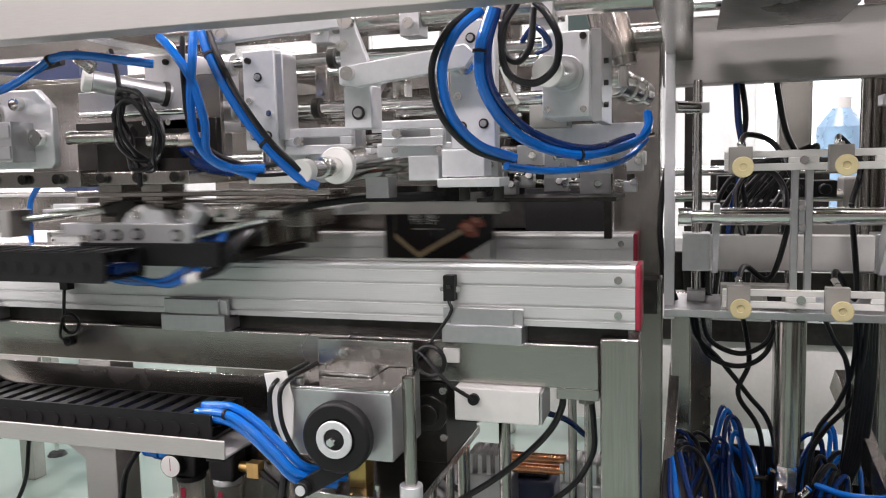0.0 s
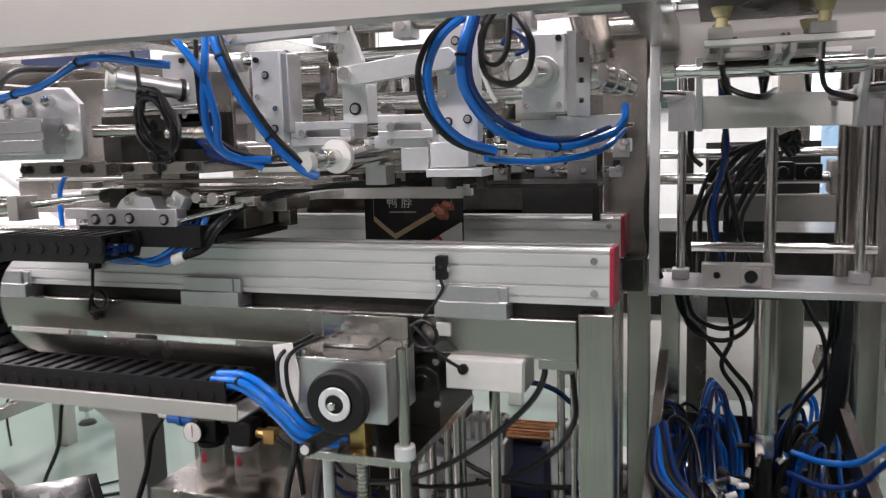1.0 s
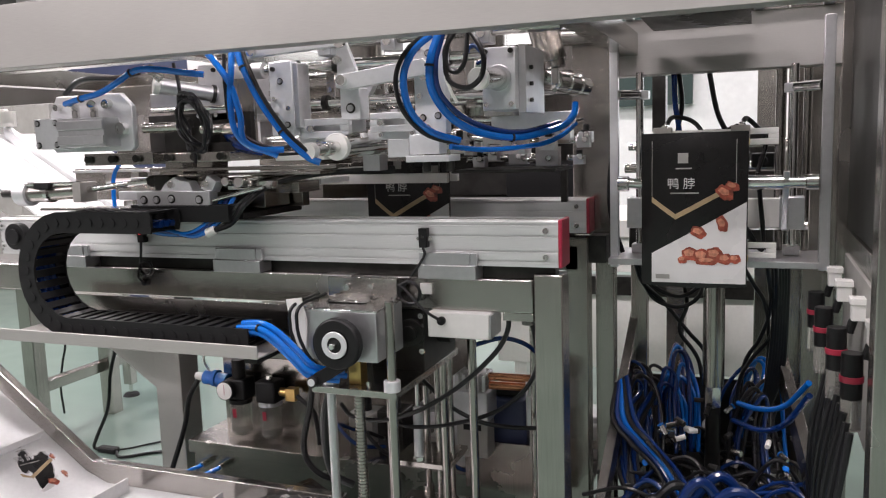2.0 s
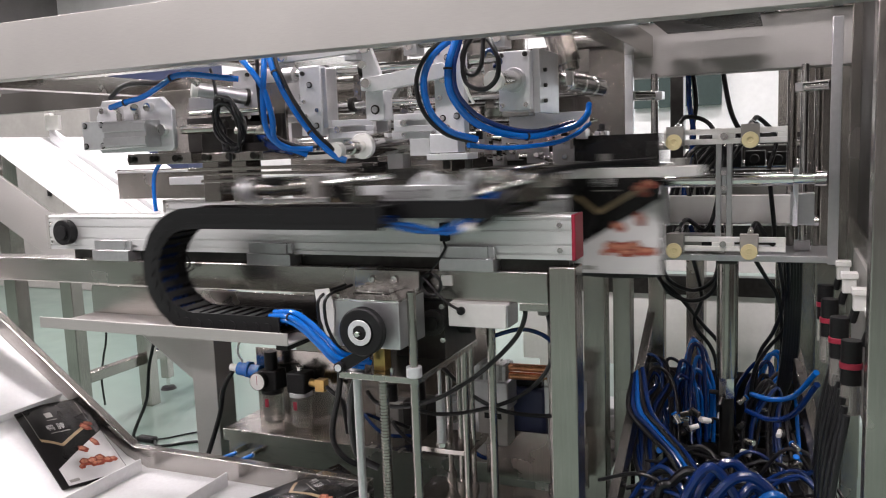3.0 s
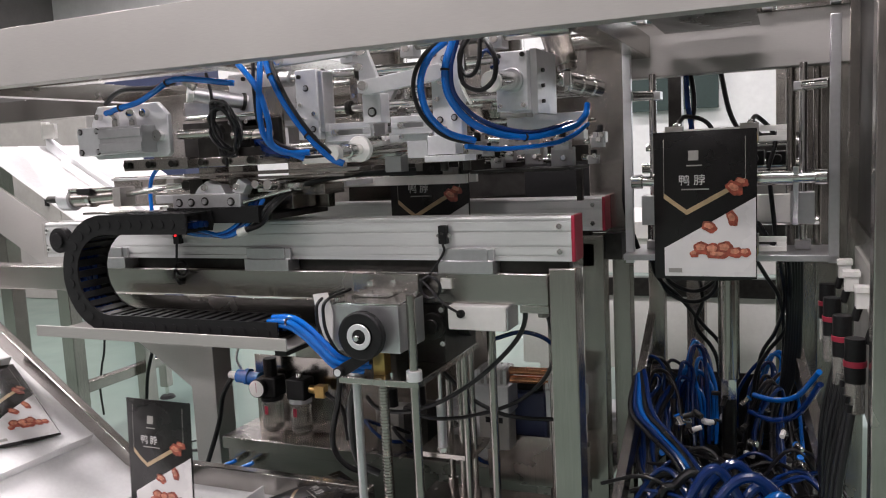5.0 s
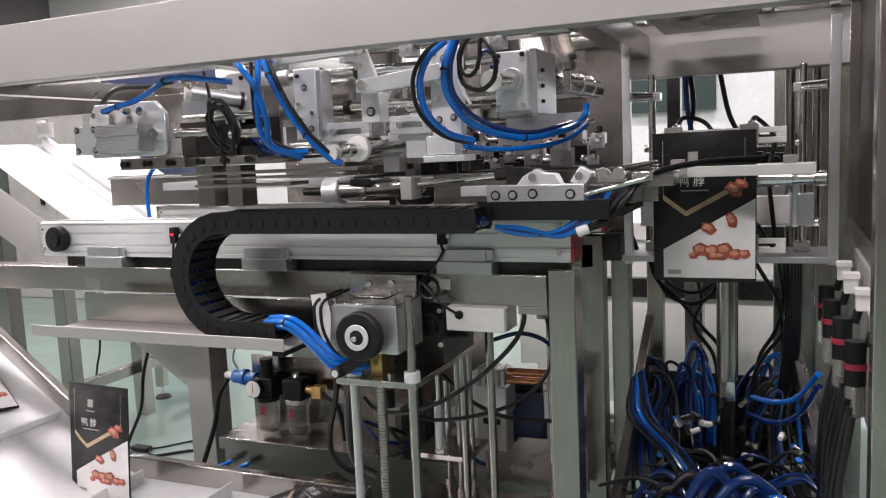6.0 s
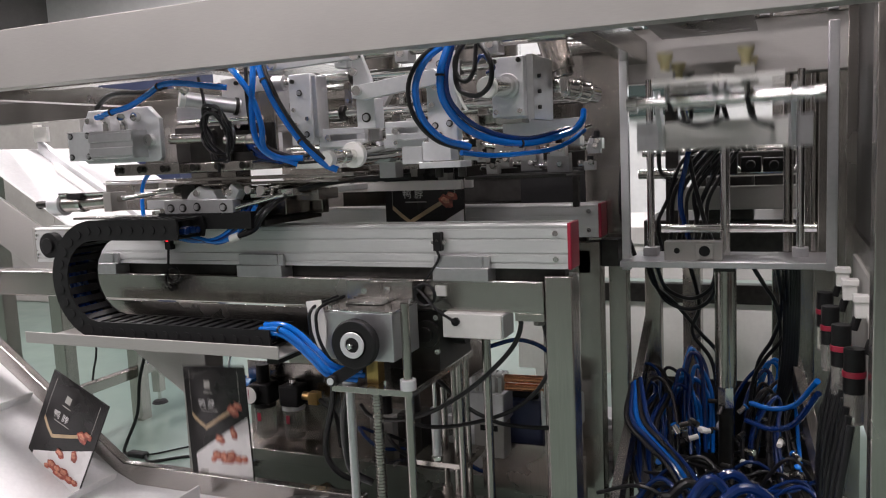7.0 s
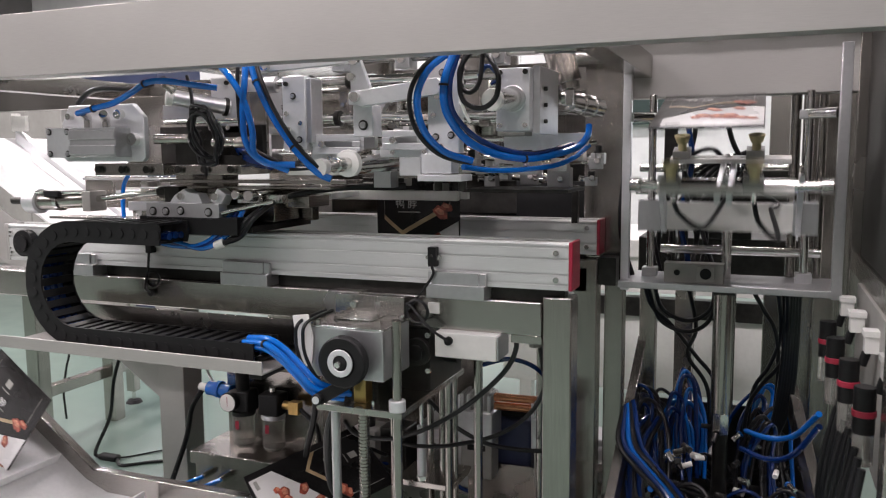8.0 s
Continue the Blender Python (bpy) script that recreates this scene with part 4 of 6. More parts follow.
part("collar", B().ring((-0.4952, 1.082, 1.174), (0.03, 1, 0.05), 0.027, 0.011, 0.014), WHITE, rl, "white collar")
part("barrel", B().cyl((-0.495, 1.09, 1.174), (-0.485, 1.30, 1.186), 0.0255, 28), CHROME, rl)
part("mount", B().box(-0.51, -0.47, 1.22, 1.26, 1.12, 1.155), ALU, rl)

# fillers behind: steel drum, body plates, small valves
body = thing("machine_body", (-0.7, 2.0, 0.95), "stainless steel machine body behind the sealing heads", "machine")
part("rear_panel", B().box(-1.35, -0.16, 2.08, 2.10, 0.95, 1.42), STEEL, body)
part("funnel", B().cyl((-0.47, 1.85, 1.30), (-0.47, 1.85, 1.75), 0.10, 36), STEEL, body)
part("funnel_cone", B().cyl((-0.47, 1.85, 1.18), (-0.47, 1.85, 1.30), 0.05, 36, 0.10), STEEL, body)
part("duct", B().cyl((-0.83, 1.88, 1.18), (-0.83, 1.88, 1.75), 0.07, 32), STEEL, body)
part("dark_housing", B().box(-0.62, -0.17, 1.86, 2.05, 1.02, 1.16), DARKST, body)
part("deck", B().box(-1.35, -0.17, 1.80, 2.08, 0.97, 1.0), DARKST, body)
part("shutter_plate", B().box(-0.36, -0.165, 1.79, 1.80, 1.0, 1.115), BLACK, body, "black cover plate")
part("deck_block", B().box(-1.16, -0.97, 1.85, 2.0, 1.0, 1.14), STEEL, body)
for rz in (1.20, 1.30):
    part("rear_rod", B().cyl((-1.30, 1.80, rz), (-0.17, 1.80, rz), 0.012, 20), CHROME, body)
for px in (-1.18, -0.72, -0.34):
    part("rear_clamp", B().box(px, px + 0.05, 1.77, 1.83, 1.16, 1.36), ALU, body)
part("table_plate", B().box(-1.32, -0.70, 1.42, 1.62, 1.095, 1.107), STEEL_H, body)
part("apron_sheet", B().box(-1.749, -1.353, 1.64, 1.646, 1.03, 1.128), STEEL, body, "plain steel apron sheet")
part("apron_strip", B().box(-1.749, -1.353, 1.63, 1.64, 1.1159999999999999, 1.1239999999999999), ALU, body)
part("table_edge", B().box(-1.32, -0.70, 1.41, 1.42, 1.085, 1.107), ALU_W, body)


def small_valve(x, y, z, s=1.0):
    t = thing("air_valve", (x, y, z), "small metal air valve with push-in fittings", "valve", "small valves on the sealing head")
    part("body", B().box(x - 0.018 * s, x + 0.018 * s, y - 0.014, y + 0.014, z, z + 0.03 * s), ALU, t)
    part("fitting", B().cyl((x - 0.018 * s, y, z + 0.015), (x - 0.040 * s, y - 0.01, z + 0.018), 0.007, 12), CHROME, t)
    part("fitting", B().cyl((x + 0.006, y - 0.014, z + 0.016), (x + 0.008, y - 0.036, z + 0.020), 0.007, 12), CHROME, t)
    part("knob", B().cyl((x, y, z + 0.03 * s), (x, y, z + 0.05 * s), 0.008, 12), BLACK, t)


for i, (vx, vy, vz) in enumerate(((-0.33, 1.34, 1.150), (-0.27, 1.40, 1.165), (-0.21, 1.36, 1.145), (-0.15, 1.42, 1.150), (-0.24, 1.50, 1.118), (-0.17, 1.50, 1.112), (-0.12, 1.44, 1.175), (-0.31, 1.52, 1.125))):
    small_valve(vx, vy, vz, 1.0 + 0.25 * (i % 3))
crng = random.Random(11)
for i in range(16):
    small_valve(-0.37 + crng.uniform(0, 0.27), 1.40 + crng.uniform(0, 0.20), 1.113 + crng.uniform(0, 0.06), 0.6 + crng.uniform(0, 0.4))
pw = thing("spacer_plate", (-0.6, 1.15, 1.15), "pale spacer plate with two chrome standoffs", "plate")
part("plate", B().box(-0.684, -0.564, 1.15, 1.20, 1.148, 1.161), WHITE, pw)
for kx in (-0.664, -0.629):
    part("standoff", B().cyl((kx, 1.18, 1.161), (kx, 1.18, 1.211), 0.009, 16), CHROME, pw)
    part("washer", B().cyl((kx, 1.18, 1.211), (kx, 1.18, 1.217), 0.016, 16), STEEL, pw)
carton = thing("cardboard_box", (-1.507, 2.45, 1.0), "brown cardboard box standing behind the machine", "box")
part("body", B().box(-1.507, -1.43, 2.4, 2.6, 0.95, 1.194), TAN, carton, bevel=0.003)
part("tape", B().box(-1.4765, -1.4605, 2.397, 2.399, 0.95, 1.194), CREAM, carton, bevel=0)
stool = thing("shelf_bracket", (-1.507, 2.45, 0.94), "steel shelf behind the machine carrying a box", "shelf")
part("board", B().box(-1.557, -1.38, 2.36, 2.64, 0.938, 0.95), STEEL, stool)
part("leg", B().box(-1.507, -1.4669999999999999, 2.48, 2.52, 0, 0.938), STEEL, stool)
vb = thing("valve_bar", (-0.22, 1.45, 1.1), "steel bar carrying the small air valves", "bracket")
part("bar", B().box(-0.36, -0.12, 1.36, 1.54, 1.105, 1.112), DARKST, vb)
part("upper_bar", B().box(-0.25, -0.07, 1.32, 1.335, 1.198, 1.232), ALU_W, vb)
part("needle_lever", B().cyl((-0.20, 1.22, 1.178), (-0.06, 1.36, 1.214), 0.004, 10), CHROME, vb)
part("post", B().box(-0.165, -0.150, 1.60, 1.62, 1.02, 1.112), DARKST, vb)


# ---------- hoses and cables ----------
def hose(points, r, mat, label, name="air_hose", group="", clips=0):
    t = thing(name, points[0], label, "hose" if "hose" in name else "cable", group)
    part("tube", B().tube(points, r), mat, t, bevel=0)
    for k in range(clips):
        i = 1 + k * max(1, (len(points) - 2) // max(1, clips))
        if i < len(points) - 1:
            d = (Vector(points[i + 1]) - Vector(points[i - 1])).normalized()
            part("cable_tie", B().ring(points[i], d, r + 0.0018, r - 0.001, 0.004, 14), BLACK, t, bevel=0)
    return t


def shifted(points, dx, dy, dz):
    return [(x + dx, y + dy, z + dz) for x, y, z in points]


HB = "hoses over the sealing heads"
hose([(-1.058, 0.955, 1.280), (-1.005, 0.945, 1.288), (-0.953, 0.945, 1.297), (-0.901, 0.945, 1.318), (-0.872, 0.945, 1.332), (-0.845, 0.945, 1.337), (-0.81, 0.95, 1.335), (-0.76, 0.96, 1.327), (-0.725, 0.98, 1.322)], 0.0062, BLUE, "bright blue air hose on the cylinder drive", group=HB, clips=2)
hose([(-1.122, 1.02, 1.306), (-1.081, 1.01, 1.326), (-1.033, 1.0, 1.333), (-0.958, 1.0, 1.330), (-0.90, 1.0, 1.338)], 0.0060, RUBBER, "black cable above the cylinder drive", "sensor_cable", HB)
el = thing("hose_fitting", (-0.83, 0.955, 1.33), "clear elbow fitting at the blue hose", "fitting")
part("elbow", B().cyl((-0.832, 0.956, 1.334), (-0.815, 0.965, 1.318), 0.0095, 14).ball((-0.832, 0.956, 1.336), 0.0105), PET, el)
hose([(-0.728, 1.0, 1.362), (-0.705, 0.99, 1.345), (-0.670, 0.985, 1.300), (-0.655, 0.99, 1.24), (-0.655, 1.0, 1.19), (-0.60, 1.03, 1.160)], 0.0064, BLUE, "bright blue air hose hanging in a bend", group=HB)
hose([(-0.672, 1.0, 1.365), (-0.665, 0.985, 1.33), (-0.672, 0.985, 1.27), (-0.668, 0.99, 1.21), (-0.640, 1.01, 1.176), (-0.585, 1.03, 1.172)], 0.0064, BLUE, "bright blue air hose hanging in a bend", group=HB)
hose([(-0.655, 0.995, 1.362), (-0.638, 0.985, 1.33), (-0.600, 0.975, 1.268), (-0.55, 0.97, 1.205), (-0.505, 0.975, 1.160), (-0.48, 0.985, 1.146)], 0.0068, BLUE, "bright blue air hose running down to the plunger", group=HB, clips=2)
hose([(-0.640, 0.99, 1.362), (-0.624, 0.982, 1.33), (-0.588, 0.972, 1.270), (-0.54, 0.967, 1.208), (-0.50, 0.975, 1.168)], 0.0044, RUBBER, "black cable tied along a blue hose", "sensor_cable", HB)
hose([(-0.690, 1.0, 1.36), (-0.685, 0.99, 1.30), (-0.675, 0.995, 1.22), (-0.62, 1.03, 1.178), (-0.56, 1.05, 1.18)], 0.0040, RUBBER, "black cable hanging by the clamp plate", "sensor_cable", HB)
hose([(-0.252, 0.99, 1.362), (-0.280, 0.975, 1.335), (-0.298, 0.97, 1.29), (-0.290, 0.975, 1.235), (-0.262, 1.0, 1.196), (-0.222, 1.04, 1.178)], 0.0068, BLUE, "blue air hose in a wide bow", group=HB)
hose([(-0.262, 0.985, 1.362), (-0.290, 0.968, 1.335), (-0.309, 0.962, 1.29), (-0.301, 0.968, 1.235), (-0.270, 0.995, 1.192), (-0.225, 1.04, 1.172)], 0.0044, RUBBER, "black cable along the blue bow", "sensor_cable", HB)
hose([(-0.238, 0.99, 1.362), (-0.252, 0.98, 1.31), (-0.246, 0.985, 1.256), (-0.212, 1.03, 1.205), (-0.150, 1.13, 1.181), (-0.085, 1.24, 1.198), (-0.066, 1.29, 1.222), (-0.068, 1.32, 1.245)], 0.0072, BLUE, "thick blue air hose in a wide bow", group=HB, clips=2)
hose([(-0.232, 0.995, 1.362), (-0.243, 0.985, 1.31), (-0.236, 0.99, 1.258), (-0.200, 1.04, 1.212), (-0.143, 1.14, 1.190), (-0.085, 1.25, 1.208)], 0.0052, BLUE_D, "dark blue air hose in a wide bow", group=HB)
hose([(-0.225, 1.0, 1.168), (-0.18, 1.08, 1.160), (-0.12, 1.2, 1.165), (-0.09, 1.27, 1.180), (-0.070, 1.33, 1.205)], 0.0052, BLUE, "blue air hose between two valves", group=HB)
hose([(-0.218, 1.0, 1.368), (-0.226, 0.99, 1.32), (-0.218, 0.985, 1.282), (-0.186, 0.985, 1.268), (-0.160, 0.985, 1.285), (-0.155, 0.985, 1.320), (-0.170, 0.99, 1.350), (-0.186, 1.0, 1.368)], 0.0048, RUBBER, "black cable in a loop", "sensor_cable", HB)
hose([(-0.208, 1.0, 1.368), (-0.226, 0.99, 1.335), (-0.222, 0.99, 1.305), (-0.205, 0.99, 1.296), (-0.190, 0.99, 1.315), (-0.188, 1.0, 1.360)], 0.0044, RUBBER, "black cable in a loop", "sensor_cable", HB)
hose([(-0.215, 1.06, 1.33), (-0.195, 1.05, 1.346), (-0.18, 1.07, 1.325), (-0.20, 1.09, 1.318)], 0.0040, BLUE_D, "short dark blue coiled hose", group=HB)
hose([(-0.226, 0.985, 1.290), (-0.215, 0.985, 1.262), (-0.205, 0.985, 1.244)], 0.0028, WHITE, "cut white cable end", "sensor_cable", HB)
hose([(-0.66, 1.06, 1.172), (-0.72, 1.08, 1.180), (-0.76, 1.10, 1.20), (-0.77, 1.10, 1.225)], 0.011, BLUE_D, "dark blue hose bundle by the drive", group=HB)
hose([(-0.64, 1.05, 1.166), (-0.60, 1.06, 1.164), (-0.54, 1.10, 1.168), (-0.50, 1.15, 1.17)], 0.0048, RUBBER, "black cable behind the blue hoses", "sensor_cable", HB)

coil = thing("cable_coil", (-0.78, 1.0, 1.34), "coiled black cable hanging under the hood", "cable")
pts = [(-0.812, 1.0, 1.350), (-0.800, 0.995, 1.315), (-0.792, 0.99, 1.285)]
for k in range(58):
    a = math.pi * 0.5 + k * 2 * math.pi / 11
    tw = 0.009 * math.sin(k * 0.37)
    pts.append((-0.768 + (0.030 + tw) * math.cos(a) - 0.012 * math.sin(a), 0.985 + 0.010 * math.sin(k * 0.9) + 0.004 * (k % 5), 1.231 + (0.050 + tw) * math.sin(a)))
part("cable", B().tube(pts, 0.0036, 8, 4), RUBBER, coil, bevel=0)
part("tail", B().tube([(-0.770, 0.985, 1.19), (-0.764, 0.985, 1.168), (-0.764, 0.985, 1.150)], 0.004, 8, 4), RUBBER, coil, bevel=0)
part("tie", B().ring((-0.790, 0.99, 1.278), (0.2, 0, 1), 0.010, 0.006, 0.005, 12), BLACK, coil, bevel=0)


def sensor(x, z, ring, end, lit):
    t = thing("rail_sensor", (x, 1.185, z), "small black rail sensor with coiled cable" + (" and red light" if lit else ""), "sensor", "rail sensors")
    part("body", B().box(x - 0.009, x + 0.009, 1.170, 1.188, z - 0.018, z + 0.022), BLACK, t)
    part("led", B().box(x - 0.003, x + 0.003, 1.168, 1.170, z + 0.002, z + 0.007), LED if lit else DARKST, t, "red light" if lit else "", bevel=0)
    part("screw", B().cyl((x + 0.012, 1.185, z), (x + 0.012, 1.176, z), 0.005, 10), CHROME, t, bevel=0)
    part("screw", B().cyl((x - 0.013, 1.185, z), (x - 0.013, 1.178, z), 0.004, 10), CHROME, t, bevel=0)
    rx, rz, rr = ring
    line = [(x, 1.172, z - 0.018), (x + 0.001, 1.168, z - 0.04), (rx - rr, 1.166, rz)]
    for k in range(1, 20):
        a = math.pi - k * 2 * math.pi / 9
        line.append((rx + rr * math.cos(a) * (1 + 0.04 * math.sin(k)), 1.164 - 0.002 * math.sin(k * 0.7), rz + rr * math.sin(a)))
    ex, ey, ez = end
    line += [(rx * 0.5 + ex * 0.5 - 0.004, 1.156, rz * 0.45 + ez * 0.55), (ex, ey - 0.004, ez)]
    part("cable", B().tube(line, 0.0030, 6, 4), RUBBER, t, bevel=0)
    part("grommet", B().cyl((ex, ey - 0.006, ez), (ex, ey + 0.002, ez), 0.009, 16), BLACK, t, bevel=0)


sensor(-1.086, 0.980, (-1.070, 0.902, 0.018), (-1.097, 1.188, 0.864), True)
sensor(-0.357, 0.980, (-0.388, 0.868, 0.024), (-0.318, 1.164, 0.812), False)
part("clip_plate", B().box(-0.372, -0.346, 1.183, 1.189, 0.862, 0.885), WHITE, beam, "small white clip plate")

# cables by the drive and down to the floor
for k, (dx, dy, dz) in enumerate(((0, 0, 0), (0.004, 0.012, 0.007), (-0.003, 0.002, -0.010), (0.006, 0.018, -0.004))):
    hose(shifted([(-0.70, 1.0, 0.815), (-0.641, 0.985, 0.820), (-0.602, 0.982, 0.803), (-0.565, 0.985, 0.770), (-0.533, 0.995, 0.736), (-0.495, 1.04, 0.716)], dx, dy, dz), 0.0064, BLUE, "thick bright blue hose leaving the cable chain", group="hoses leaving the cable chain", clips=1 if k == 0 else 0)
for dx in (0.0, 0.016):
    hose([(-0.566 + dx, 1.10, 0.872), (-0.577 + dx, 1.015, 0.862), (-0.582 + dx, 1.008, 0.825), (-0.572 + dx, 1.008, 0.785), (-0.55 + dx, 1.02, 0.745), (-0.53 + dx, 1.10, 0.70)], 0.0036, RUBBER, "black cable beside the gear block", "power_cable")
hose([(-0.56, 1.12, 0.66), (-0.585, 1.13, 0.60), (-0.60, 1.15, 0.52), (-0.59, 1.16, 0.45), (-0.55, 1.18, 0.42)], 0.009, RUBBER, "black cable below the handwheel", "power_cable")
hose([(-0.192, 1.20, 0.836), (-0.189, 1.212, 0.798), (-0.215, 1.225, 0.745), (-0.276, 1.238, 0.681), (-0.345, 1.25, 0.625), (-0.432, 1.262, 0.572), (-0.523, 1.275, 0.540), (-0.603, 1.288, 0.538), (-0.639, 1.30, 0.561)], 0.0054, RUBBER, "thick black cable swinging below the beam", "power_cable")
hose([(-0.150, 1.24, 0.812), (-0.148, 1.27, 0.75), (-0.154, 1.30, 0.688), (-0.193, 1.32, 0.621), (-0.271, 1.34, 0.559), (-0.388, 1.36, 0.513), (-0.484, 1.38, 0.491), (-0.553, 1.40, 0.489)], 0.0050, RUBBER, "thick black cable swinging below the beam", "power_cable")
hose([(-0.50, 1.45, 0.60), (-0.43, 1.45, 0.538), (-0.379, 1.45, 0.508), (-0.306, 1.45, 0.489), (-0.188, 1.45, 0.495), (-0.15, 1.5, 0.52)], 0.0055, RUBBER, "black cable slung behind the guide posts", "power_cable")
hose([(-0.33, 1.40, 0.70), (-0.27, 1.42, 0.715), (-0.22, 1.44, 0.70), (-0.19, 1.48, 0.66)], 0.0055, BLUE_D, "dark blue hose arching below the junction box", "air_hose")
gl = thing("cable_gland", (-0.155, 1.22, 0.80), "grey cable gland under the beam end", "fitting")
part("gland", B().cyl((-0.155, 1.235, 0.796), (-0.155, 1.235, 0.813), 0.013, 6), GREY, gl)
hose([(-1.93, 1.98, 0.83), (-1.96, 1.99, 0.65), (-1.986, 2.0, 0.472), (-2.034, 2.0, 0.328), (-2.062, 2.0, 0.188), (-2.130, 2.0, 0.066), (-2.165, 2.015, 0.012), (-2.12, 2.01, 0.008)], 0.0070, RUBBER, "black cable hanging to the floor", "power_cable")
hose([(-2.05, 2.01, 0.010), (-2.0, 1.97, 0.008), (-1.962, 1.994, 0.006), (-1.889, 2.059, 0.006), (-1.75, 2.12, 0.006)], 0.0060, RUBBER, "black cable lying on the floor", "power_cable")
hose([(-2.07, 2.02, 0.008), (-2.03, 2.06, 0.005), (-1.97, 2.14, 0.005), (-1.86, 2.26, 0.005)], 0.0035, RUBBER, "thin black cable lying on the floor", "power_cable")
hose([(-2.54, 2.3, 0.78), (-2.568, 2.3, 0.376), (-2.60, 2.3, 0.25), (-2.625, 2.3, 0.14), (-2.64, 2.32, 0.006)], 0.0050, RUBBER, "thin black cable hanging to the floor", "power_cable")
hose([(-1.42, 1.76, 0.43), (-1.46, 1.75, 0.36), (-1.48, 1.74, 0.26), (-1.51, 1.68, 0.10)], 0.0085, RUBBER, "black hose from the filter inlet", "air_hose")
hose([(-1.36, 1.74, 0.56), (-1.39, 1.75, 0.50), (-1.38, 1.76, 0.46)], 0.004, WHITE, "thin white hose above the filter unit", "air_hose")
hose([(-1.05, 1.76, 0.40), (-0.99, 1.75, 0.36), (-0.97, 1.74, 0.30), (-0.96, 1.73, 0.26)], 0.0075, RUBBER, "black hose from the filter outlet", "air_hose")

# ---------- cable well under the pick-up station ----------
WELL = "hoses in the cable well"
rng = random.Random(7)
def well_loop(x, y, z0, top, w, r, mat, label, lean=0.0):
    j = [rng.uniform(-0.012, 0.012) for _ in range(8)]
    hose([(x - w + j[0], y - 0.06 + j[1], z0), (x - w * 0.9 + j[2], y - 0.02, (z0 + top) / 2 + j[3]), (x - w * 0.3 + lean + j[4], y + j[5], top), (x + w * 0.5 + lean, y + 0.02, top - 0.02 + j[6]), (x + w + j[7], y - 0.02, (z0 + top) / 2), (x + w * 1.3 + j[1], y - 0.09, z0 - 0.03)], r, mat, label, group=WELL)


BLU, BLK = "blue air hose bent over in the cable well", "black air hose bent over in the cable well"
for i in range(12):
    well_loop(0.085 + rng.uniform(-0.03, 0.03), 1.95 + rng.uniform(-0.10, 0.08), 0.36, 0.545 + rng.uniform(-0.08, 0.03), rng.uniform(0.018, 0.045), 0.0056, BLUE if i % 2 else BLUE_D, BLU)
for i in range(9):
    well_loop(-0.005 + rng.uniform(-0.02, 0.035), 1.93 + rng.uniform(-0.1, 0.1), 0.34, 0.52 + rng.uniform(-0.05, 0.04), rng.uniform(0.02, 0.045), 0.0050, RUBBER if i % 3 else BLUE_D, BLK if i % 3 else BLU)
for i in range(13):
    well_loop(0.275 + rng.uniform(-0.03, 0.05), 1.90 + rng.uniform(-0.12, 0.1), 0.34, 0.53 + rng.uniform(-0.07, 0.03), rng.uniform(0.02, 0.05), 0.0054, (BLUE_D, RUBBER, RUBBER, BLUE)[i % 4], BLK if i % 4 in (1, 2) else BLU, 0.02)
for i in range(12):
    cx = -0.01 + rng.uniform(-0.03, 0.03)
    hose([(cx + 0.02, 1.86, 0.47), (cx - 0.012, 1.78, 0.40 + rng.uniform(-0.03, 0.03)), (cx + 0.01, 1.64, 0.31), (cx + 0.03 + i * 0.010, 1.50, 0.22 + rng.uniform(-0.03, 0.02)), (cx + 0.06 + i * 0.012, 1.36, 0.06)], 0.0070, (RUBBER, RUBBER, BLUE_D, RUBBER)[i % 4], "hose running down the side of the cable well", group=WELL)
for i in range(10):
    cx, cy = 0.16 + 0.028 * i, 1.36 + rng.uniform(-0.05, 0.08)
    hose([(cx - 0.10, cy, 0.12), (cx - 0.06, cy + 0.02, 0.265 + rng.uniform(-0.02, 0.03)), (cx + 0.02, cy + 0.02, 0.320 + rng.uniform(-0.03, 0.03)), (cx + 0.09, cy, 0.25), (cx + 0.11, cy - 0.03, 0.06)], 0.0095, (BLUE, RUBBER, BLUE, BLUE_D)[i % 4], "thick hose arching out of the cable well", group=WELL)
for i in range(44):
    x0, y0 = rng.uniform(0.0, 0.38), rng.uniform(1.42, 1.9)
    hose([(x0 - 0.10, y0, 0.29 + rng.uniform(-0.06, 0.06)), (x0, y0 + rng.uniform(-0.05, 0.05), 0.36 + rng.uniform(-0.07, 0.05)), (x0 + 0.07, y0 - 0.03, 0.31 + rng.uniform(-0.06, 0.05)), (x0 + 0.12, y0 - 0.08, 0.25)], rng.uniform(0.004, 0.0065), RUBBER if i % 4 else BLUE_D, "black cable lying across the cable well" if i % 4 else "dark blue hose lying across the cable well", "power_cable", WELL)
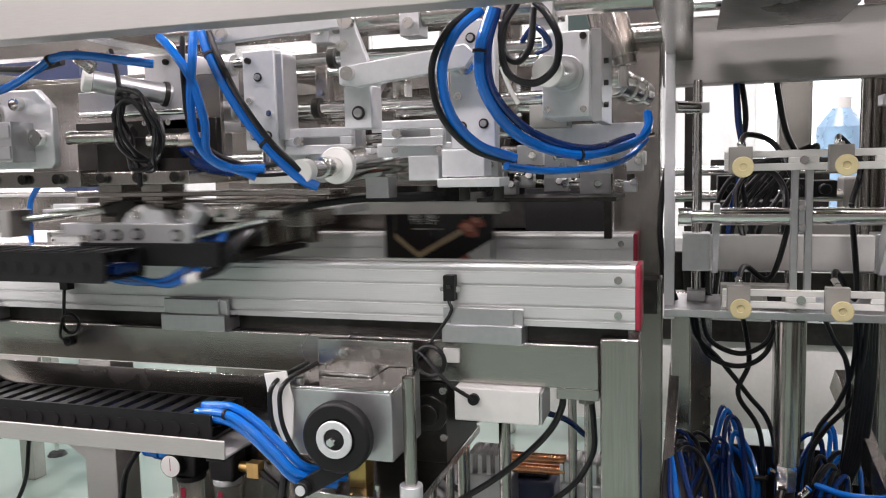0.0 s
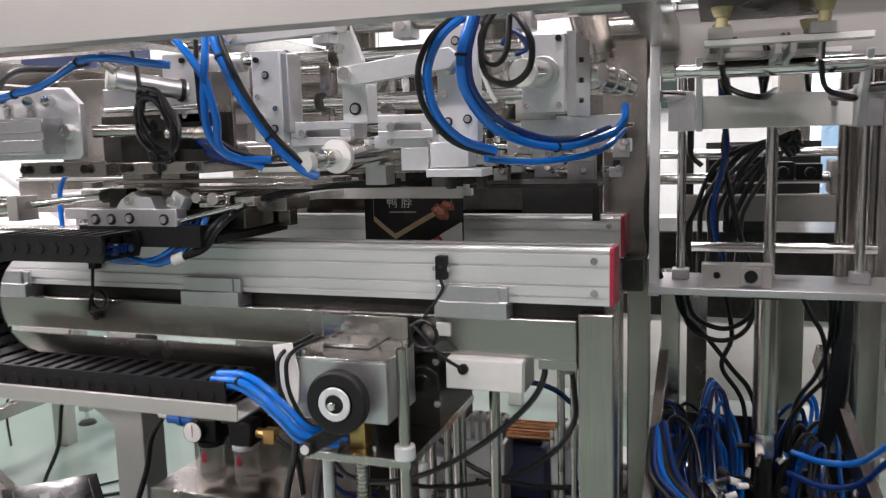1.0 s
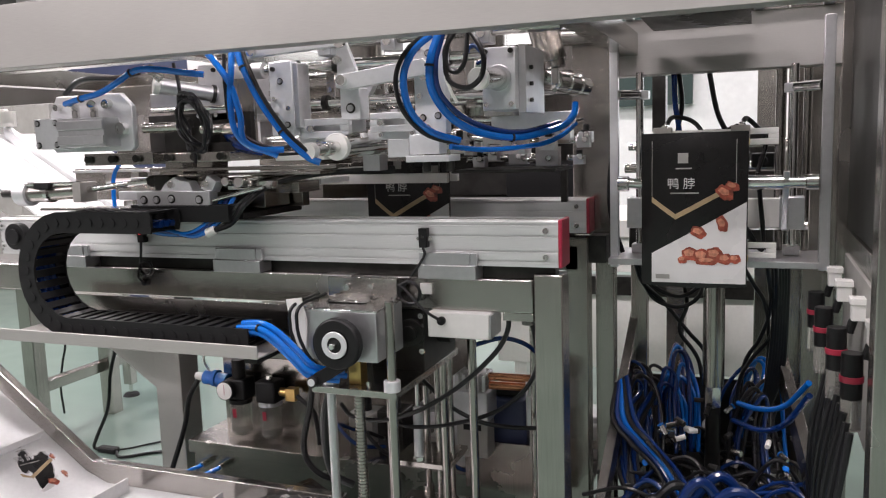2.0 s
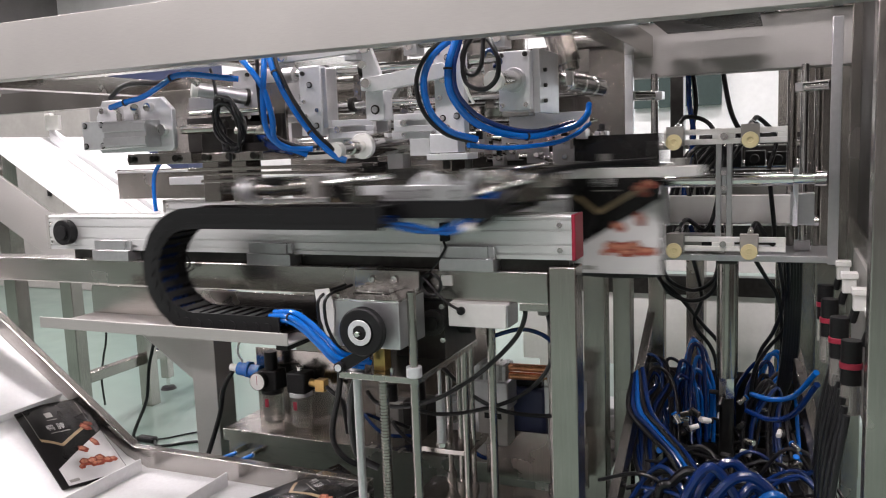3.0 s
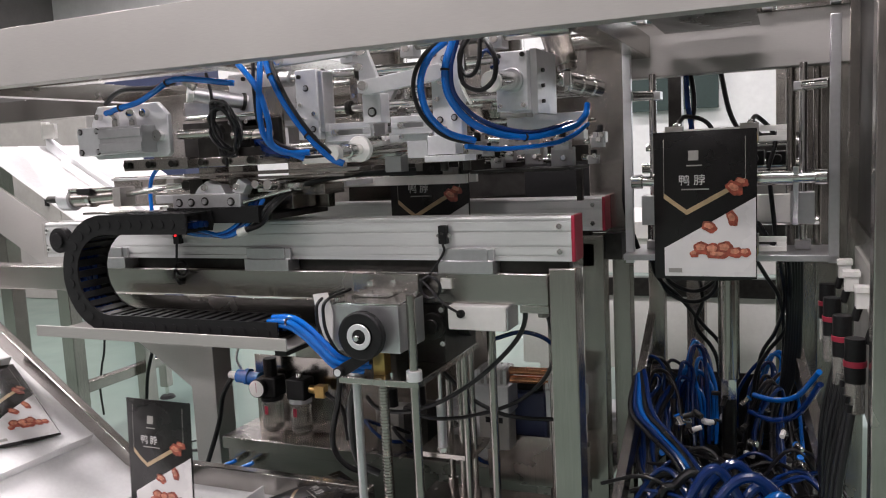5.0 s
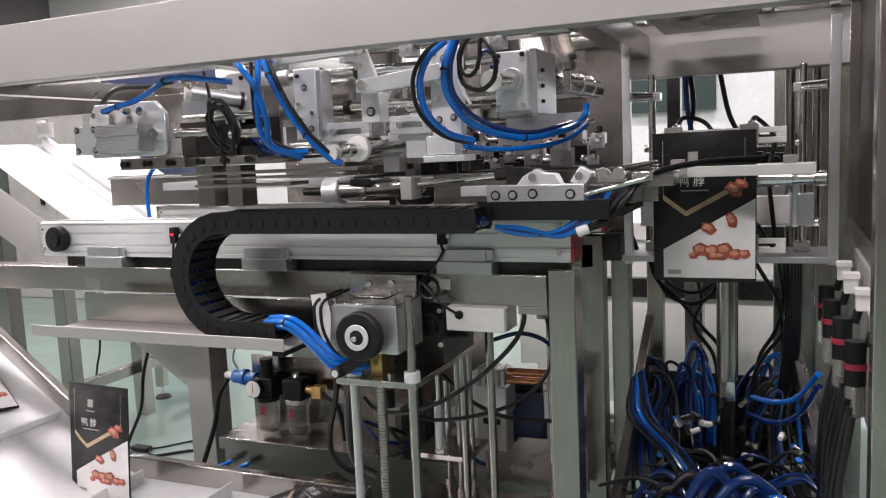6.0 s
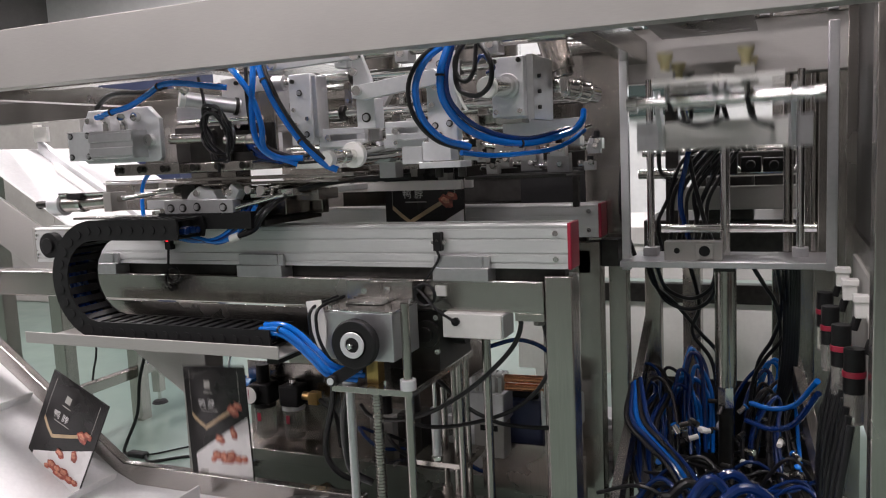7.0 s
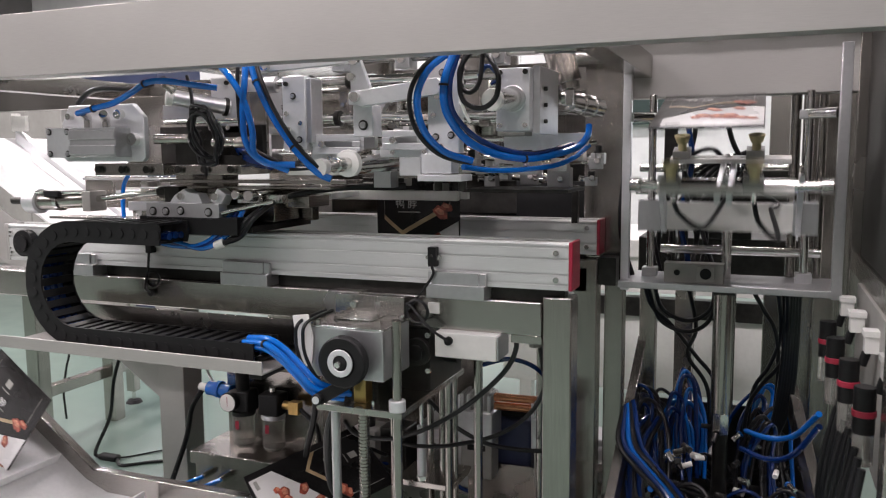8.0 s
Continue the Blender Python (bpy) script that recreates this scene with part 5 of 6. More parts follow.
for pts in ([(0.0, 1.70, 0.862), (0.012, 1.75, 0.80), (0.06, 1.80, 0.74), (0.12, 1.82, 0.66), (0.17, 1.85, 0.58), (0.20, 1.86, 0.40)],
            [(0.02, 1.72, 0.862), (0.04, 1.76, 0.79), (0.10, 1.77, 0.762), (0.15, 1.76, 0.79), (0.17, 1.74, 0.85)],
            [(0.005, 1.70, 0.868), (0.03, 1.78, 0.76), (0.10, 1.79, 0.73), (0.155, 1.78, 0.77), (0.165, 1.76, 0.868)],
            [(0.10, 1.75, 0.862), (0.12, 1.8, 0.74), (0.10, 1.82, 0.66), (0.15, 1.86, 0.56), (0.16, 1.86, 0.38)],
            [(0.33, 1.72, 0.862), (0.335, 1.78, 0.76), (0.325, 1.82, 0.66), (0.28, 1.84, 0.59), (0.25, 1.85, 0.52), (0.24, 1.86, 0.38)],
            [(0.31, 1.72, 0.862), (0.322, 1.80, 0.74), (0.30, 1.83, 0.65), (0.26, 1.86, 0.56), (0.25, 1.87, 0.38)],
            [(0.25, 1.73, 0.862), (0.28, 1.78, 0.80), (0.31, 1.80, 0.74), (0.32, 1.84, 0.62), (0.31, 1.86, 0.40)]):
    hose(pts, 0.0055, RUBBER, "black cable hanging below the station plate", "power_cable", "cables below the station plate")
for i in range(6):
    hose([(0.325 + 0.007 * i, 1.75 + 0.008 * i, 0.868), (0.330 + 0.006 * i, 1.80, 0.70), (0.32 + 0.006 * i, 1.83, 0.55), (0.30, 1.84, 0.40)], 0.006, RUBBER, "black cable hanging below the station plate", "power_cable", "cables below the station plate")
STC = "cables inside the pick-up station"
for i in range(7):
    j = rng.uniform(-0.012, 0.012)
    hose([(0.225 + 0.006 * i + j, 1.84 + 0.01 * i, 1.155 + j), (0.175 + 0.012 * i, 1.85, 1.172 + 0.004 * i), (0.09 + 0.020 * i + j, 1.86, 1.13 + 0.5 * j), (0.035 + 0.018 * i, 1.86, 1.03 + j), (0.02 + 0.02 * i + j, 1.85, 0.95), (0.03 + 0.015 * i, 1.80, 0.872)], 0.0055 + 0.0006 * (i % 3), RUBBER, "black cable looping inside the pick-up station", "power_cable", STC)
hose([(0.235, 1.84, 1.14), (0.19, 1.845, 1.22), (0.165, 1.84, 1.34)], 0.0065, RUBBER, "black cable bundle rising to the cross beam", "power_cable", STC)
hose([(0.25, 1.74, 0.50), (0.30, 1.66, 0.515), (0.35, 1.56, 0.56), (0.392, 1.45, 0.65)], 0.0068, BLUE, "thick blue hose from the well to the valve row", group=WELL)
hose([(0.24, 1.72, 0.46), (0.30, 1.64, 0.47), (0.35, 1.55, 0.52), (0.395, 1.46, 0.62)], 0.0070, BLUE_D, "dark blue hose from the well to the valve row", group=WELL)
for i in range(9):
    y = 1.02 + 0.05 * i
    hose([(0.425, y, 0.70), (0.405 - 0.004 * (i % 3), y - 0.01, 0.55), (0.40, y + 0.02, 0.35), (0.42, y + 0.05, 0.004)], 0.0065, RUBBER, "black cable hanging from the valve row", "power_cable", "cables below the valve row")
for ax0, ax1, ay, top, mat in ((0.125, 0.25, 1.33, 0.452, BLUE_D), (0.17, 0.36, 1.28, 0.462, BLUE_D), (0.25, 0.385, 1.26, 0.435, BLUE), (0.15, 0.30, 1.40, 0.44, BLUE_D), (0.22, 0.33, 1.36, 0.41, BLUE_D), (0.06, 0.20, 1.42, 0.40, RUBBER)):
    aw = ax1 - ax0
    hose([(ax0 - 0.01, ay + 0.05, 0.05), (ax0, ay, 0.33), (ax0 + aw * 0.22, ay, top - 0.03), (ax0 + aw * 0.5, ay + 0.01, top), (ax0 + aw * 0.8, ay + 0.02, top - 0.05), (ax1, ay + 0.03, 0.32), (ax1 + 0.01, ay + 0.06, 0.05)], 0.0115, mat, ("black" if mat is RUBBER else "blue") + " thick hose arching up from the well floor", group=WELL)
# added dark backing, stands in for the gloom behind the hoses
solo("well_dark_backing", B().box(-0.02, 0.45, 2.06, 2.066, 0.02, 0.465), DARKST, "dark sheet added behind the hoses to darken the well", "plate")
hose([(-0.83, 1.50, 0.60), (-0.843, 1.50, 0.487), (-0.873, 1.50, 0.366), (-0.862, 1.50, 0.31), (-0.828, 1.51, 0.272), (-0.78, 1.53, 0.25)], 0.0085, RUBBER, "black hose bending down onto the lower shelf", "air_hose")
hose([(-1.10, 1.262, 1.160), (-1.19, 1.272, 1.165), (-1.246, 1.28, 1.13), (-1.258, 1.28, 1.08), (-1.252, 1.275, 1.02)], 0.0055, BLUE, "thin blue hose below the cylinder drive", group=HB)
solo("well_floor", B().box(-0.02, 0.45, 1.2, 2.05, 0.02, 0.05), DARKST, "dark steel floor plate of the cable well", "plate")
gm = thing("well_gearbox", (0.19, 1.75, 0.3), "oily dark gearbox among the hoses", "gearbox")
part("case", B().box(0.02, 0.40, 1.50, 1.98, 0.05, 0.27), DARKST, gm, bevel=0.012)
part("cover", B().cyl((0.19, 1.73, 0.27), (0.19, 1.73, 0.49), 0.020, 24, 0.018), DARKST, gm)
for i in range(5):
    hose([(-0.045 + 0.006 * i, 1.70, 0.54 + 0.005 * i), (-0.045 + 0.014 * i, 1.62, 0.475), (0.005 + 0.014 * i, 1.58, 0.43 + 0.006 * (i % 2)), (0.075 + 0.012 * i, 1.53, 0.385), (0.13 + 0.015 * i, 1.47, 0.30), (0.16 + 0.015 * i, 1.44, 0.20)], 0.0062, (RUBBER, BLUE_D, BLUE, RUBBER, BLUE_D)[i % 5], "hose slanting down across the cable well", group=WELL)
for i in range(34):
    x, y, z = 0.02 + rng.uniform(0, 0.36), 1.55 + rng.uniform(0, 0.30), 0.33 + rng.uniform(-0.05, 0.16)
    a, e = rng.uniform(0, 6.28), rng.uniform(-0.4, 1.2)
    d = Vector((math.cos(a) * math.cos(e), math.sin(a) * math.cos(e), math.sin(e)))
    f = thing("elbow_fitting", (x, y, z), "small nickel elbow fitting among the hoses", "fitting", "elbow fittings in the cable well")
    part("barrel", B().cyl((x, y, z), Vector((x, y, z)) + d * 0.024, 0.0065, 10), (CHROME, DARKST, CHROME, WHITE)[i % 4], f)
    part("collar", B().cyl(Vector((x, y, z)) + d * 0.024, Vector((x, y, z)) + d * 0.029, 0.0082, 10), (BLUE, BLACK)[i % 2], f)
for i in range(14):
    x, y, z = 0.04 + rng.uniform(0, 0.34), 1.58 + rng.uniform(0, 0.25), 0.36 + rng.uniform(-0.06, 0.08)
    f = thing("push_fitting", (x, y, z), "white push-in hose fitting in the cable well", "fitting", "fittings in the cable well")
    part("fitting", B().cyl((x, y, z), (x + 0.022, y - 0.015, z + rng.uniform(-0.01, 0.015)), 0.0085, 10), (CHROME, DARKST, WHITE)[i % 3], f)

# row of red-ringed valves
for x, y, z in ((0.412, 1.600, 0.718), (0.414, 1.420, 0.720), (0.425, 1.270, 0.714), (0.438, 1.140, 0.700)):
    v = thing("dump_valve", (x, y, z), "black valve with red ring and white connector", "valve", "row of red-ringed valves")
    part("body", B().cyl((x, y, z + 0.02), (x, y, z + 0.100), 0.0175, 20), BLACK, v)
    part("red_ring", B().ring((x, y, z + 0.055), (0, 0, 1), 0.0195, 0.016, 0.011, 24), RED, v, "red ring")
    part("clear_base", B().cyl((x, y, z - 0.035), (x, y, z + 0.02), 0.017, 20), PET, v)
    part("connector", B().box(x + 0.022, x + 0.048, y - 0.014, y + 0.014, z + 0.115, z + 0.152).box(x + 0.019, x + 0.051, y - 0.017, y + 0.017, z + 0.145, z + 0.157), WHITE, v, "white connector block")
    part("stem", B().cyl((x + 0.02, y, z + 0.09), (x + 0.027, y, z + 0.115), 0.008, 10), BLACK, v)
solo("valve_rail", B().box(0.470, 0.482, 1.10, 1.64, 0.60, 0.90), GREY, "grey mounting rail behind the valve row", "bracket")

pl = thing("floor_plug", (-2.09, 2.01, 0.0), "black plug lying on the floor", "plug")
part("plug", B().box(-2.135, -2.045, 1.993, 2.030, 0.0, 0.024), BLACK, pl, bevel=0.008)
for i, (mx, my, mz) in enumerate(((-0.86, 1.86, 0.24), (-0.74, 1.82, 0.24), (-0.50, 1.78, 0.24))):
    v = thing("pneumatic_block", (mx, my, mz), "grey pneumatic block with ports on the lower shelf", "valve", "pneumatic blocks on the lower shelf")
    part("body", B().box(mx - 0.045, mx + 0.04, my - 0.04, my + 0.05, mz, mz + 0.10 + 0.03 * i), (GREY, DARKST, ALU)[i], v, bevel=0.004)
    part("top", B().cyl((mx, my, mz + 0.10 + 0.03 * i), (mx, my, mz + 0.16 + 0.03 * i), 0.018, 18), BLACK, v)
    for k in (-0.02, 0.012):
        part("port", B().cyl((mx + k, my - 0.04, mz + 0.05), (mx + k, my - 0.052, mz + 0.05), 0.008, 12), CHROME, v)
    hose([(mx - 0.02, my - 0.052, mz + 0.05), (mx - 0.05, my - 0.10, mz + 0.08), (mx + 0.03, my - 0.12, mz + 0.03), (mx + 0.12, my - 0.06, mz + 0.015)], 0.006, (BLUE_D, RUBBER, BLUE_D)[i], "hose looping on the lower shelf", group="hoses on the lower shelf")


# ---------- moving: pick-up carriage with its swinging suction frame ----------
SX, SY, SZ = 0.19, 1.60, 1.063
lc = thing("lift_carriage", (SX, SY, SZ), "pick-up carriage with a pale cross block on two guide rods", "carriage")
part("cross_block", B().box(0.030, 0.352, 1.695, 1.735, 0.950, 1.018), WHITE, lc, "pale painted cross block")
for gx in (0.010, 0.362):
    part("guide_bush", B().box(gx - 0.028, gx + 0.026, 1.690, 1.752, 0.947, 1.022), ALU, lc)
for gx in (0.045, 0.345):
    part("bearing_lug", B().prism([(SY - 0.022, SZ + 0.024), (SY + 0.018, SZ + 0.024), (1.70, 1.0), (1.70, 0.945), (1.68, 0.945)], "x", gx - 0.006, gx + 0.006), ALU_W, lc)
part("piston_rod", B().cyl((0.19, 1.73, 0.60), (0.19, 1.73, 0.952), 0.012), CHROME, lc)
part("back_block", B().box(0.10, 0.29, 1.735, 1.76, 0.96, 1.01), ALU, lc)
swing = part("swing_shaft", B().cyl((0.0, SY, SZ), (0.385, SY, SZ), 0.013, 24).cyl((0.05, SY, SZ), (0.34, SY, SZ), 0.0165, 24).cyl((-0.025, SY, SZ), (0.0, SY, SZ), 0.018, 20).cyl((0.385, SY, SZ), (0.41, SY, SZ), 0.018, 20), CHROME, lc, "polished swing shaft")
part("arm", B().box(0.172, 0.184, 1.572, 1.590, 0.895, 1.185).box(0.196, 0.208, 1.572, 1.590, 0.895, 1.185).box(0.1845, 0.1955, 1.574, 1.588, SZ - 0.03, SZ + 0.03), ALU, swing, "slotted flat arm")
for z in (SZ - 0.018, SZ + 0.018):
    bolt(swing, (0.190, 1.572, z), r=0.006)
for z0, z1 in ((1.148, 1.184), (0.897, 0.931)):
    zc = (z0 + z1) / 2
    bar = B().box(0.056, 0.326, 1.560, 1.571, z0, zc - 0.005).box(0.056, 0.326, 1.560, 1.571, zc + 0.005, z1)
    bar.box(0.056, 0.075, 1.560, 1.571, zc - 0.005, zc + 0.005).box(0.165, 0.215, 1.560, 1.571, zc - 0.005, zc + 0.005).box(0.305, 0.326, 1.560, 1.571, zc - 0.005, zc + 0.005)
    part("suction_bar", bar, WHITE, swing, "white slotted suction bar")
    bolt(swing, (0.190, 1.560, zc), r=0.008)
    for cx in (0.085, 0.250):
        part("cup_block", B().box(cx - 0.022, cx + 0.018, 1.540, 1.560, zc - 0.020, zc + 0.026), GREY, swing)
        part("suction_cup", B().cyl((cx, 1.540, zc - 0.010), (cx, 1.520, zc - 0.010), 0.010, 20).cyl((cx, 1.522, zc - 0.010), (cx, 1.506, zc - 0.010), 0.013, 20, 0.018).ring((cx, 1.505, zc - 0.010), (0, -1, 0), 0.0185, 0.006, 0.003, 20), CREAM, swing, "cream silicone suction cup")
        part("air_fitting", B().cyl((cx, 1.56, zc + 0.026), (cx, 1.60, zc + 0.030), 0.007, 10), CHROME, swing)
    part("cup_hose", B().tube([(0.085, 1.60, zc + 0.030), (0.10, 1.64, zc + 0.05), (0.15, 1.66, zc + 0.03), (0.19, 1.64, SZ + 0.05)], 0.0055, 8), RUBBER, swing, "black cup hose", bevel=0)
    part("cup_hose", B().tube([(0.250, 1.60, zc + 0.030), (0.262, 1.65, zc + 0.04), (0.30, 1.67, zc - 0.01), (0.285, 1.66, SZ + 0.02)], 0.0055, 8), RUBBER, swing, "black cup hose", bevel=0)
part("drag_hose", B().tube([(0.10, 1.70, 1.01), (0.085, 1.74, 1.08), (0.10, 1.76, 1.13), (0.15, 1.77, 1.145), (0.18, 1.75, 1.10), (0.17, 1.72, 1.02)], 0.006, 8), RUBBER, lc, "black hose loop", bevel=0)
part("drag_hose", B().tube([(0.06, 1.70, 1.0), (0.03, 1.76, 0.97), (0.025, 1.78, 0.90), (0.05, 1.78, 0.87)], 0.006, 8), RUBBER, lc, "black hose", bevel=0)
hose([(0.085, 1.79, 1.34), (0.090, 1.78, 1.25), (0.10, 1.775, 1.16), (0.075, 1.79, 1.02), (0.10, 1.79, 0.90)], 0.0070, BLUE_D, "dark blue hose hanging behind the pick-up carriage")
hose([(0.095, 1.80, 1.34), (0.105, 1.79, 1.25), (0.095, 1.79, 1.15), (0.13, 1.80, 0.98), (0.16, 1.80, 0.89)], 0.0060, RUBBER, "black cable hanging behind the pick-up carriage", "power_cable")
hose([(-0.040, 1.670, 1.20), (-0.060, 1.69, 1.08), (-0.058, 1.69, 0.98), (-0.03, 1.70, 0.885)], 0.006, RUBBER, "black cable bowed beside the station post", "power_cable")
# ---------- moving: gripper carriage on the rails ----------
gc = thing("gripper_carriage", (-0.86, 1.25, 1.03), "sliding gripper carriage with cylinder, clamp block and pouch jaws", "carriage")
part("slide_plate", B().box(-1.16, -0.74, 1.10, 1.34, 1.026, 1.040), DARKST, gc, "dark steel slide plate")
part("slide_cover", B().box(-1.02, -0.76, 1.075, 1.11, 1.022, 1.060), BLACK, gc)
part("side_sheet", B().box(-1.30, -0.98, 1.085, 1.14, 1.046, 1.052), STEEL_H, gc)
cy = part("cylinder", B().cyl((-1.345, 1.10, 1.086), (-1.275, 1.10, 1.088), 0.022, 28).cyl((-1.275, 1.10, 1.088), (-1.165, 1.10, 1.094), 0.0195, 28), STEEL, gc, "dull steel cylinder barrel")
part("barrel_band", B().ring((-1.275, 1.10, 1.088), (1, 0, 0.05), 0.024, 0.018, 0.012), CHROME, cy)
part("switch", B().box(-1.30, -1.255, 1.072, 1.084, 1.098, 1.112), BLACK, cy)
part("end_cap", B().cyl((-1.372, 1.10, 1.086), (-1.335, 1.10, 1.086), 0.0295, 28), ALU_W, cy, "pale round end cap")
part("front_cap", B().box(-1.185, -1.160, 1.075, 1.125, 1.066, 1.112), GREY, cy)
part("tie_rod", B().cyl((-1.335, 1.083, 1.108), (-1.165, 1.083, 1.110), 0.004, 8), CHROME, cy, bevel=0)
part("back_rod", B().cyl((-1.43, 1.10, 1.086), (-1.372, 1.10, 1.086), 0.009, 14), DARKST, gc)
part("piston_rod", B().cyl((-1.165, 1.10, 1.094), (-0.955, 1.11, 1.113), 0.0075, 18), CHROME, gc)
part("rod_nut", B().cyl((-0.99, 1.108, 1.110), (-0.96, 1.11, 1.113), 0.013, 6), DARKST, gc)
part("clevis", B().box(-0.965, -0.925, 1.095, 1.125, 1.088, 1.124), DARKST, gc)
plate(gc, "clamp_block", -1.0, -0.806, 1.075, 1.105, 1.054, 1.090, ALU, ((-0.98, 1.071), (-0.945, 1.071), (-0.905, 1.073), (-0.832, 1.071)), r=0.008)
part("clamp_wing", B().box(-1.055, -1.0, 1.08, 1.10, 1.070, 1.090), ALU_W, gc)
part("knuckle", B().prism([(-0.94, 1.088), (-0.925, 1.106), (-0.90, 1.120), (-0.885, 1.112), (-0.862, 1.110), (-0.85, 1.088)], "y", 1.08, 1.11), ALU_W, gc, "pale knuckle joint")
part("knuckle", B().prism([(-0.835, 1.094), (-0.815, 1.122), (-0.793, 1.108), (-0.808, 1.084)], "y", 1.085, 1.115), ALU_W, gc, "pale knuckle joint")
for kx, kz in ((-0.905, 1.104), (-0.815, 1.104)):
    bolt(gc, (kx, 1.08, kz), r=0.008, h=0.006)
part("valve_body", B().box(-0.79, -0.735, 1.12, 1.16, 1.088, 1.108).cyl((-0.775, 1.12, 1.106), (-0.775, 1.09, 1.108), 0.010, 14).cyl((-0.745, 1.12, 1.104), (-0.745, 1.095, 1.106), 0.012, 14).box(-0.73, -0.69, 1.14, 1.18, 1.09, 1.106), CHROME, gc)
part("swing_link", B().cyl((-0.806, 1.085, 1.068), (-0.70, 1.12, 1.094), 0.005, 14).cyl((-0.80, 1.13, 1.105), (-0.705, 1.30, 1.118), 0.007, 14), CHROME, gc)
for kx in (-0.757, -1.41):
    part("jaw", B().box(kx, kx + 0.355, 1.440, 1.458, 1.080, 1.103), WHITE, gc, "pale jaw bar")
    part("jaw", B().box(kx, kx + 0.355, 1.512, 1.528, 1.080, 1.103), WHITE, gc, "pale jaw bar")
    for jx in (kx + 0.075, kx + 0.305):
        part("jaw_pad", B().box(jx - 0.014, jx + 0.014, 1.446, 1.482, 1.101, 1.120), GREY, gc)
        part("jaw_pad", B().box(jx - 0.014, jx + 0.014, 1.498, 1.534, 1.101, 1.120), GREY, gc)
part("jaw_arm", B().box(-0.76, -0.66, 1.30, 1.46, 1.088, 1.102), ALU_W, gc)
part("jaw_arm", B().box(-1.30, -1.22, 1.30, 1.46, 1.088, 1.102), ALU_W, gc)
part("cross_plate", B().box(-1.20, -0.70, 1.28, 1.31, 1.040, 1.110), STEEL_H, gc)
part("gripper_body", B().box(-0.86, -0.73, 1.17, 1.27, 1.045, 1.082).box(-0.72, -0.66, 1.20, 1.29, 1.075, 1.100), STEEL, gc)
for i, dx in enumerate((0.0, 0.014, 0.028)):
    part("hose", B().tube([(-0.792 + dx, 1.105, 1.075), (-0.815 + dx, 1.09, 1.030), (-0.865 + dx * 0.5, 1.08, 0.998 - i * 0.003), (-0.93, 1.07, 0.997 + i * 0.005), (-0.975, 1.05, 1.012)], 0.0055, 8), (BLUE, BLUE_D, BLUE)[i], gc, "blue hose from the chain", bevel=0)
for i, dx in enumerate((0.0, 0.012)):
    part("cable", B().tube([(-0.50, 1.36, 1.120 - i * 0.006), (-0.62, 1.25, 1.116), (-0.70, 1.16, 1.098), (-0.745 + dx, 1.10, 1.060), (-0.775 + dx, 1.09, 1.02), (-0.80, 1.08, 1.005)], 0.0062, 8), RUBBER, gc, "black cable from the chain", bevel=0)
part("connector", B().cyl((-0.800, 1.083, 1.006), (-0.822, 1.08, 0.998), 0.010, 12), WHITE, gc)

# ---------- moving: cable chain ----------
CY, ZLO, RAD, CH = 1.025, 0.795, 0.1175, 0.046
LINKS, LENGTH = 34, 1.065
XLOW, XUP = -0.668, -0.884
PITCH = LENGTH / LINKS
ch = thing("cable_chain", (-1.0, CY, ZLO), "black plastic cable chain bent back on itself", "cable chain")
lb = B()
for s in (-1, 1):
    lb.prism([(-PITCH * 0.62, -CH / 2), (PITCH * 0.50, -CH / 2), (PITCH * 0.62, -CH * 0.2), (PITCH * 0.62, CH * 0.2), (PITCH * 0.50, CH / 2), (-PITCH * 0.62, CH / 2)], "y", s * 0.046 - 0.005 * (s > 0), s * 0.046 + 0.005 * (s < 0))
    lb.cyl((PITCH * 0.3, s * 0.0465, 0), (PITCH * 0.3, s * 0.048, 0), 0.010, 12)
lb.box(-PITCH * 0.30, PITCH * 0.22, -0.042, 0.042, CH / 2 - 0.006, CH / 2 - 0.001)
lb.box(-PITCH * 0.30, PITCH * 0.22, -0.042, 0.042, -CH / 2 + 0.001, -CH / 2 + 0.006)
link_mesh = mesh_of("chain_link", lb, BLACK)
hm = B().cyl((-PITCH * 0.6, -0.015, -0.006), (PITCH * 0.6, -0.015, -0.006), 0.008, 10).cyl((-PITCH * 0.6, 0.004, -0.005), (PITCH * 0.6, 0.004, -0.005), 0.008, 10).cyl((-PITCH * 0.6, 0.022, -0.006), (PITCH * 0.6, 0.022, -0.006), 0.0075, 10)
hose_mesh = mesh_of("carried_hose", hm, BLUE_D)
chain_links = []
for i in range(LINKS):
    ob = new("chain_link", link_mesh)
    ob.parent = ch
    chain_links.append(ob)
    hb = new("carried_hose", hose_mesh)
    hb.parent = ob


# ---------- pouches ----------
PW, PH = 0.222, 0.335


def front_y(x, z):
    u, v = x / (PW / 2), -z / PH
    belly = max(0.0, 1 - u * u) * math.sin(math.pi * min(1.0, max(0.0, v))) ** 0.7
    return -0.0016 - 0.010 * belly - 0.0012 * math.sin(9 * u + 14 * v) * belly


def sheet(b, f, nu, nv, off):
    """A thin patch that follows the front of the pouch; f gives (x, z) for u and v in 0..1."""
    rows = []
    for j in range(nv + 1):
        row = []
        for i in range(nu + 1):
            x, z = f(i / nu, j / nv)
            row.append(b.bm.verts.new((x, front_y(x, z) - off, z)))
        rows.append(row)
    for j in range(nv):
        for i in range(nu):
            b.bm.faces.new((rows[j][i], rows[j][i + 1], rows[j + 1][i + 1], rows[j + 1][i]))
    return b


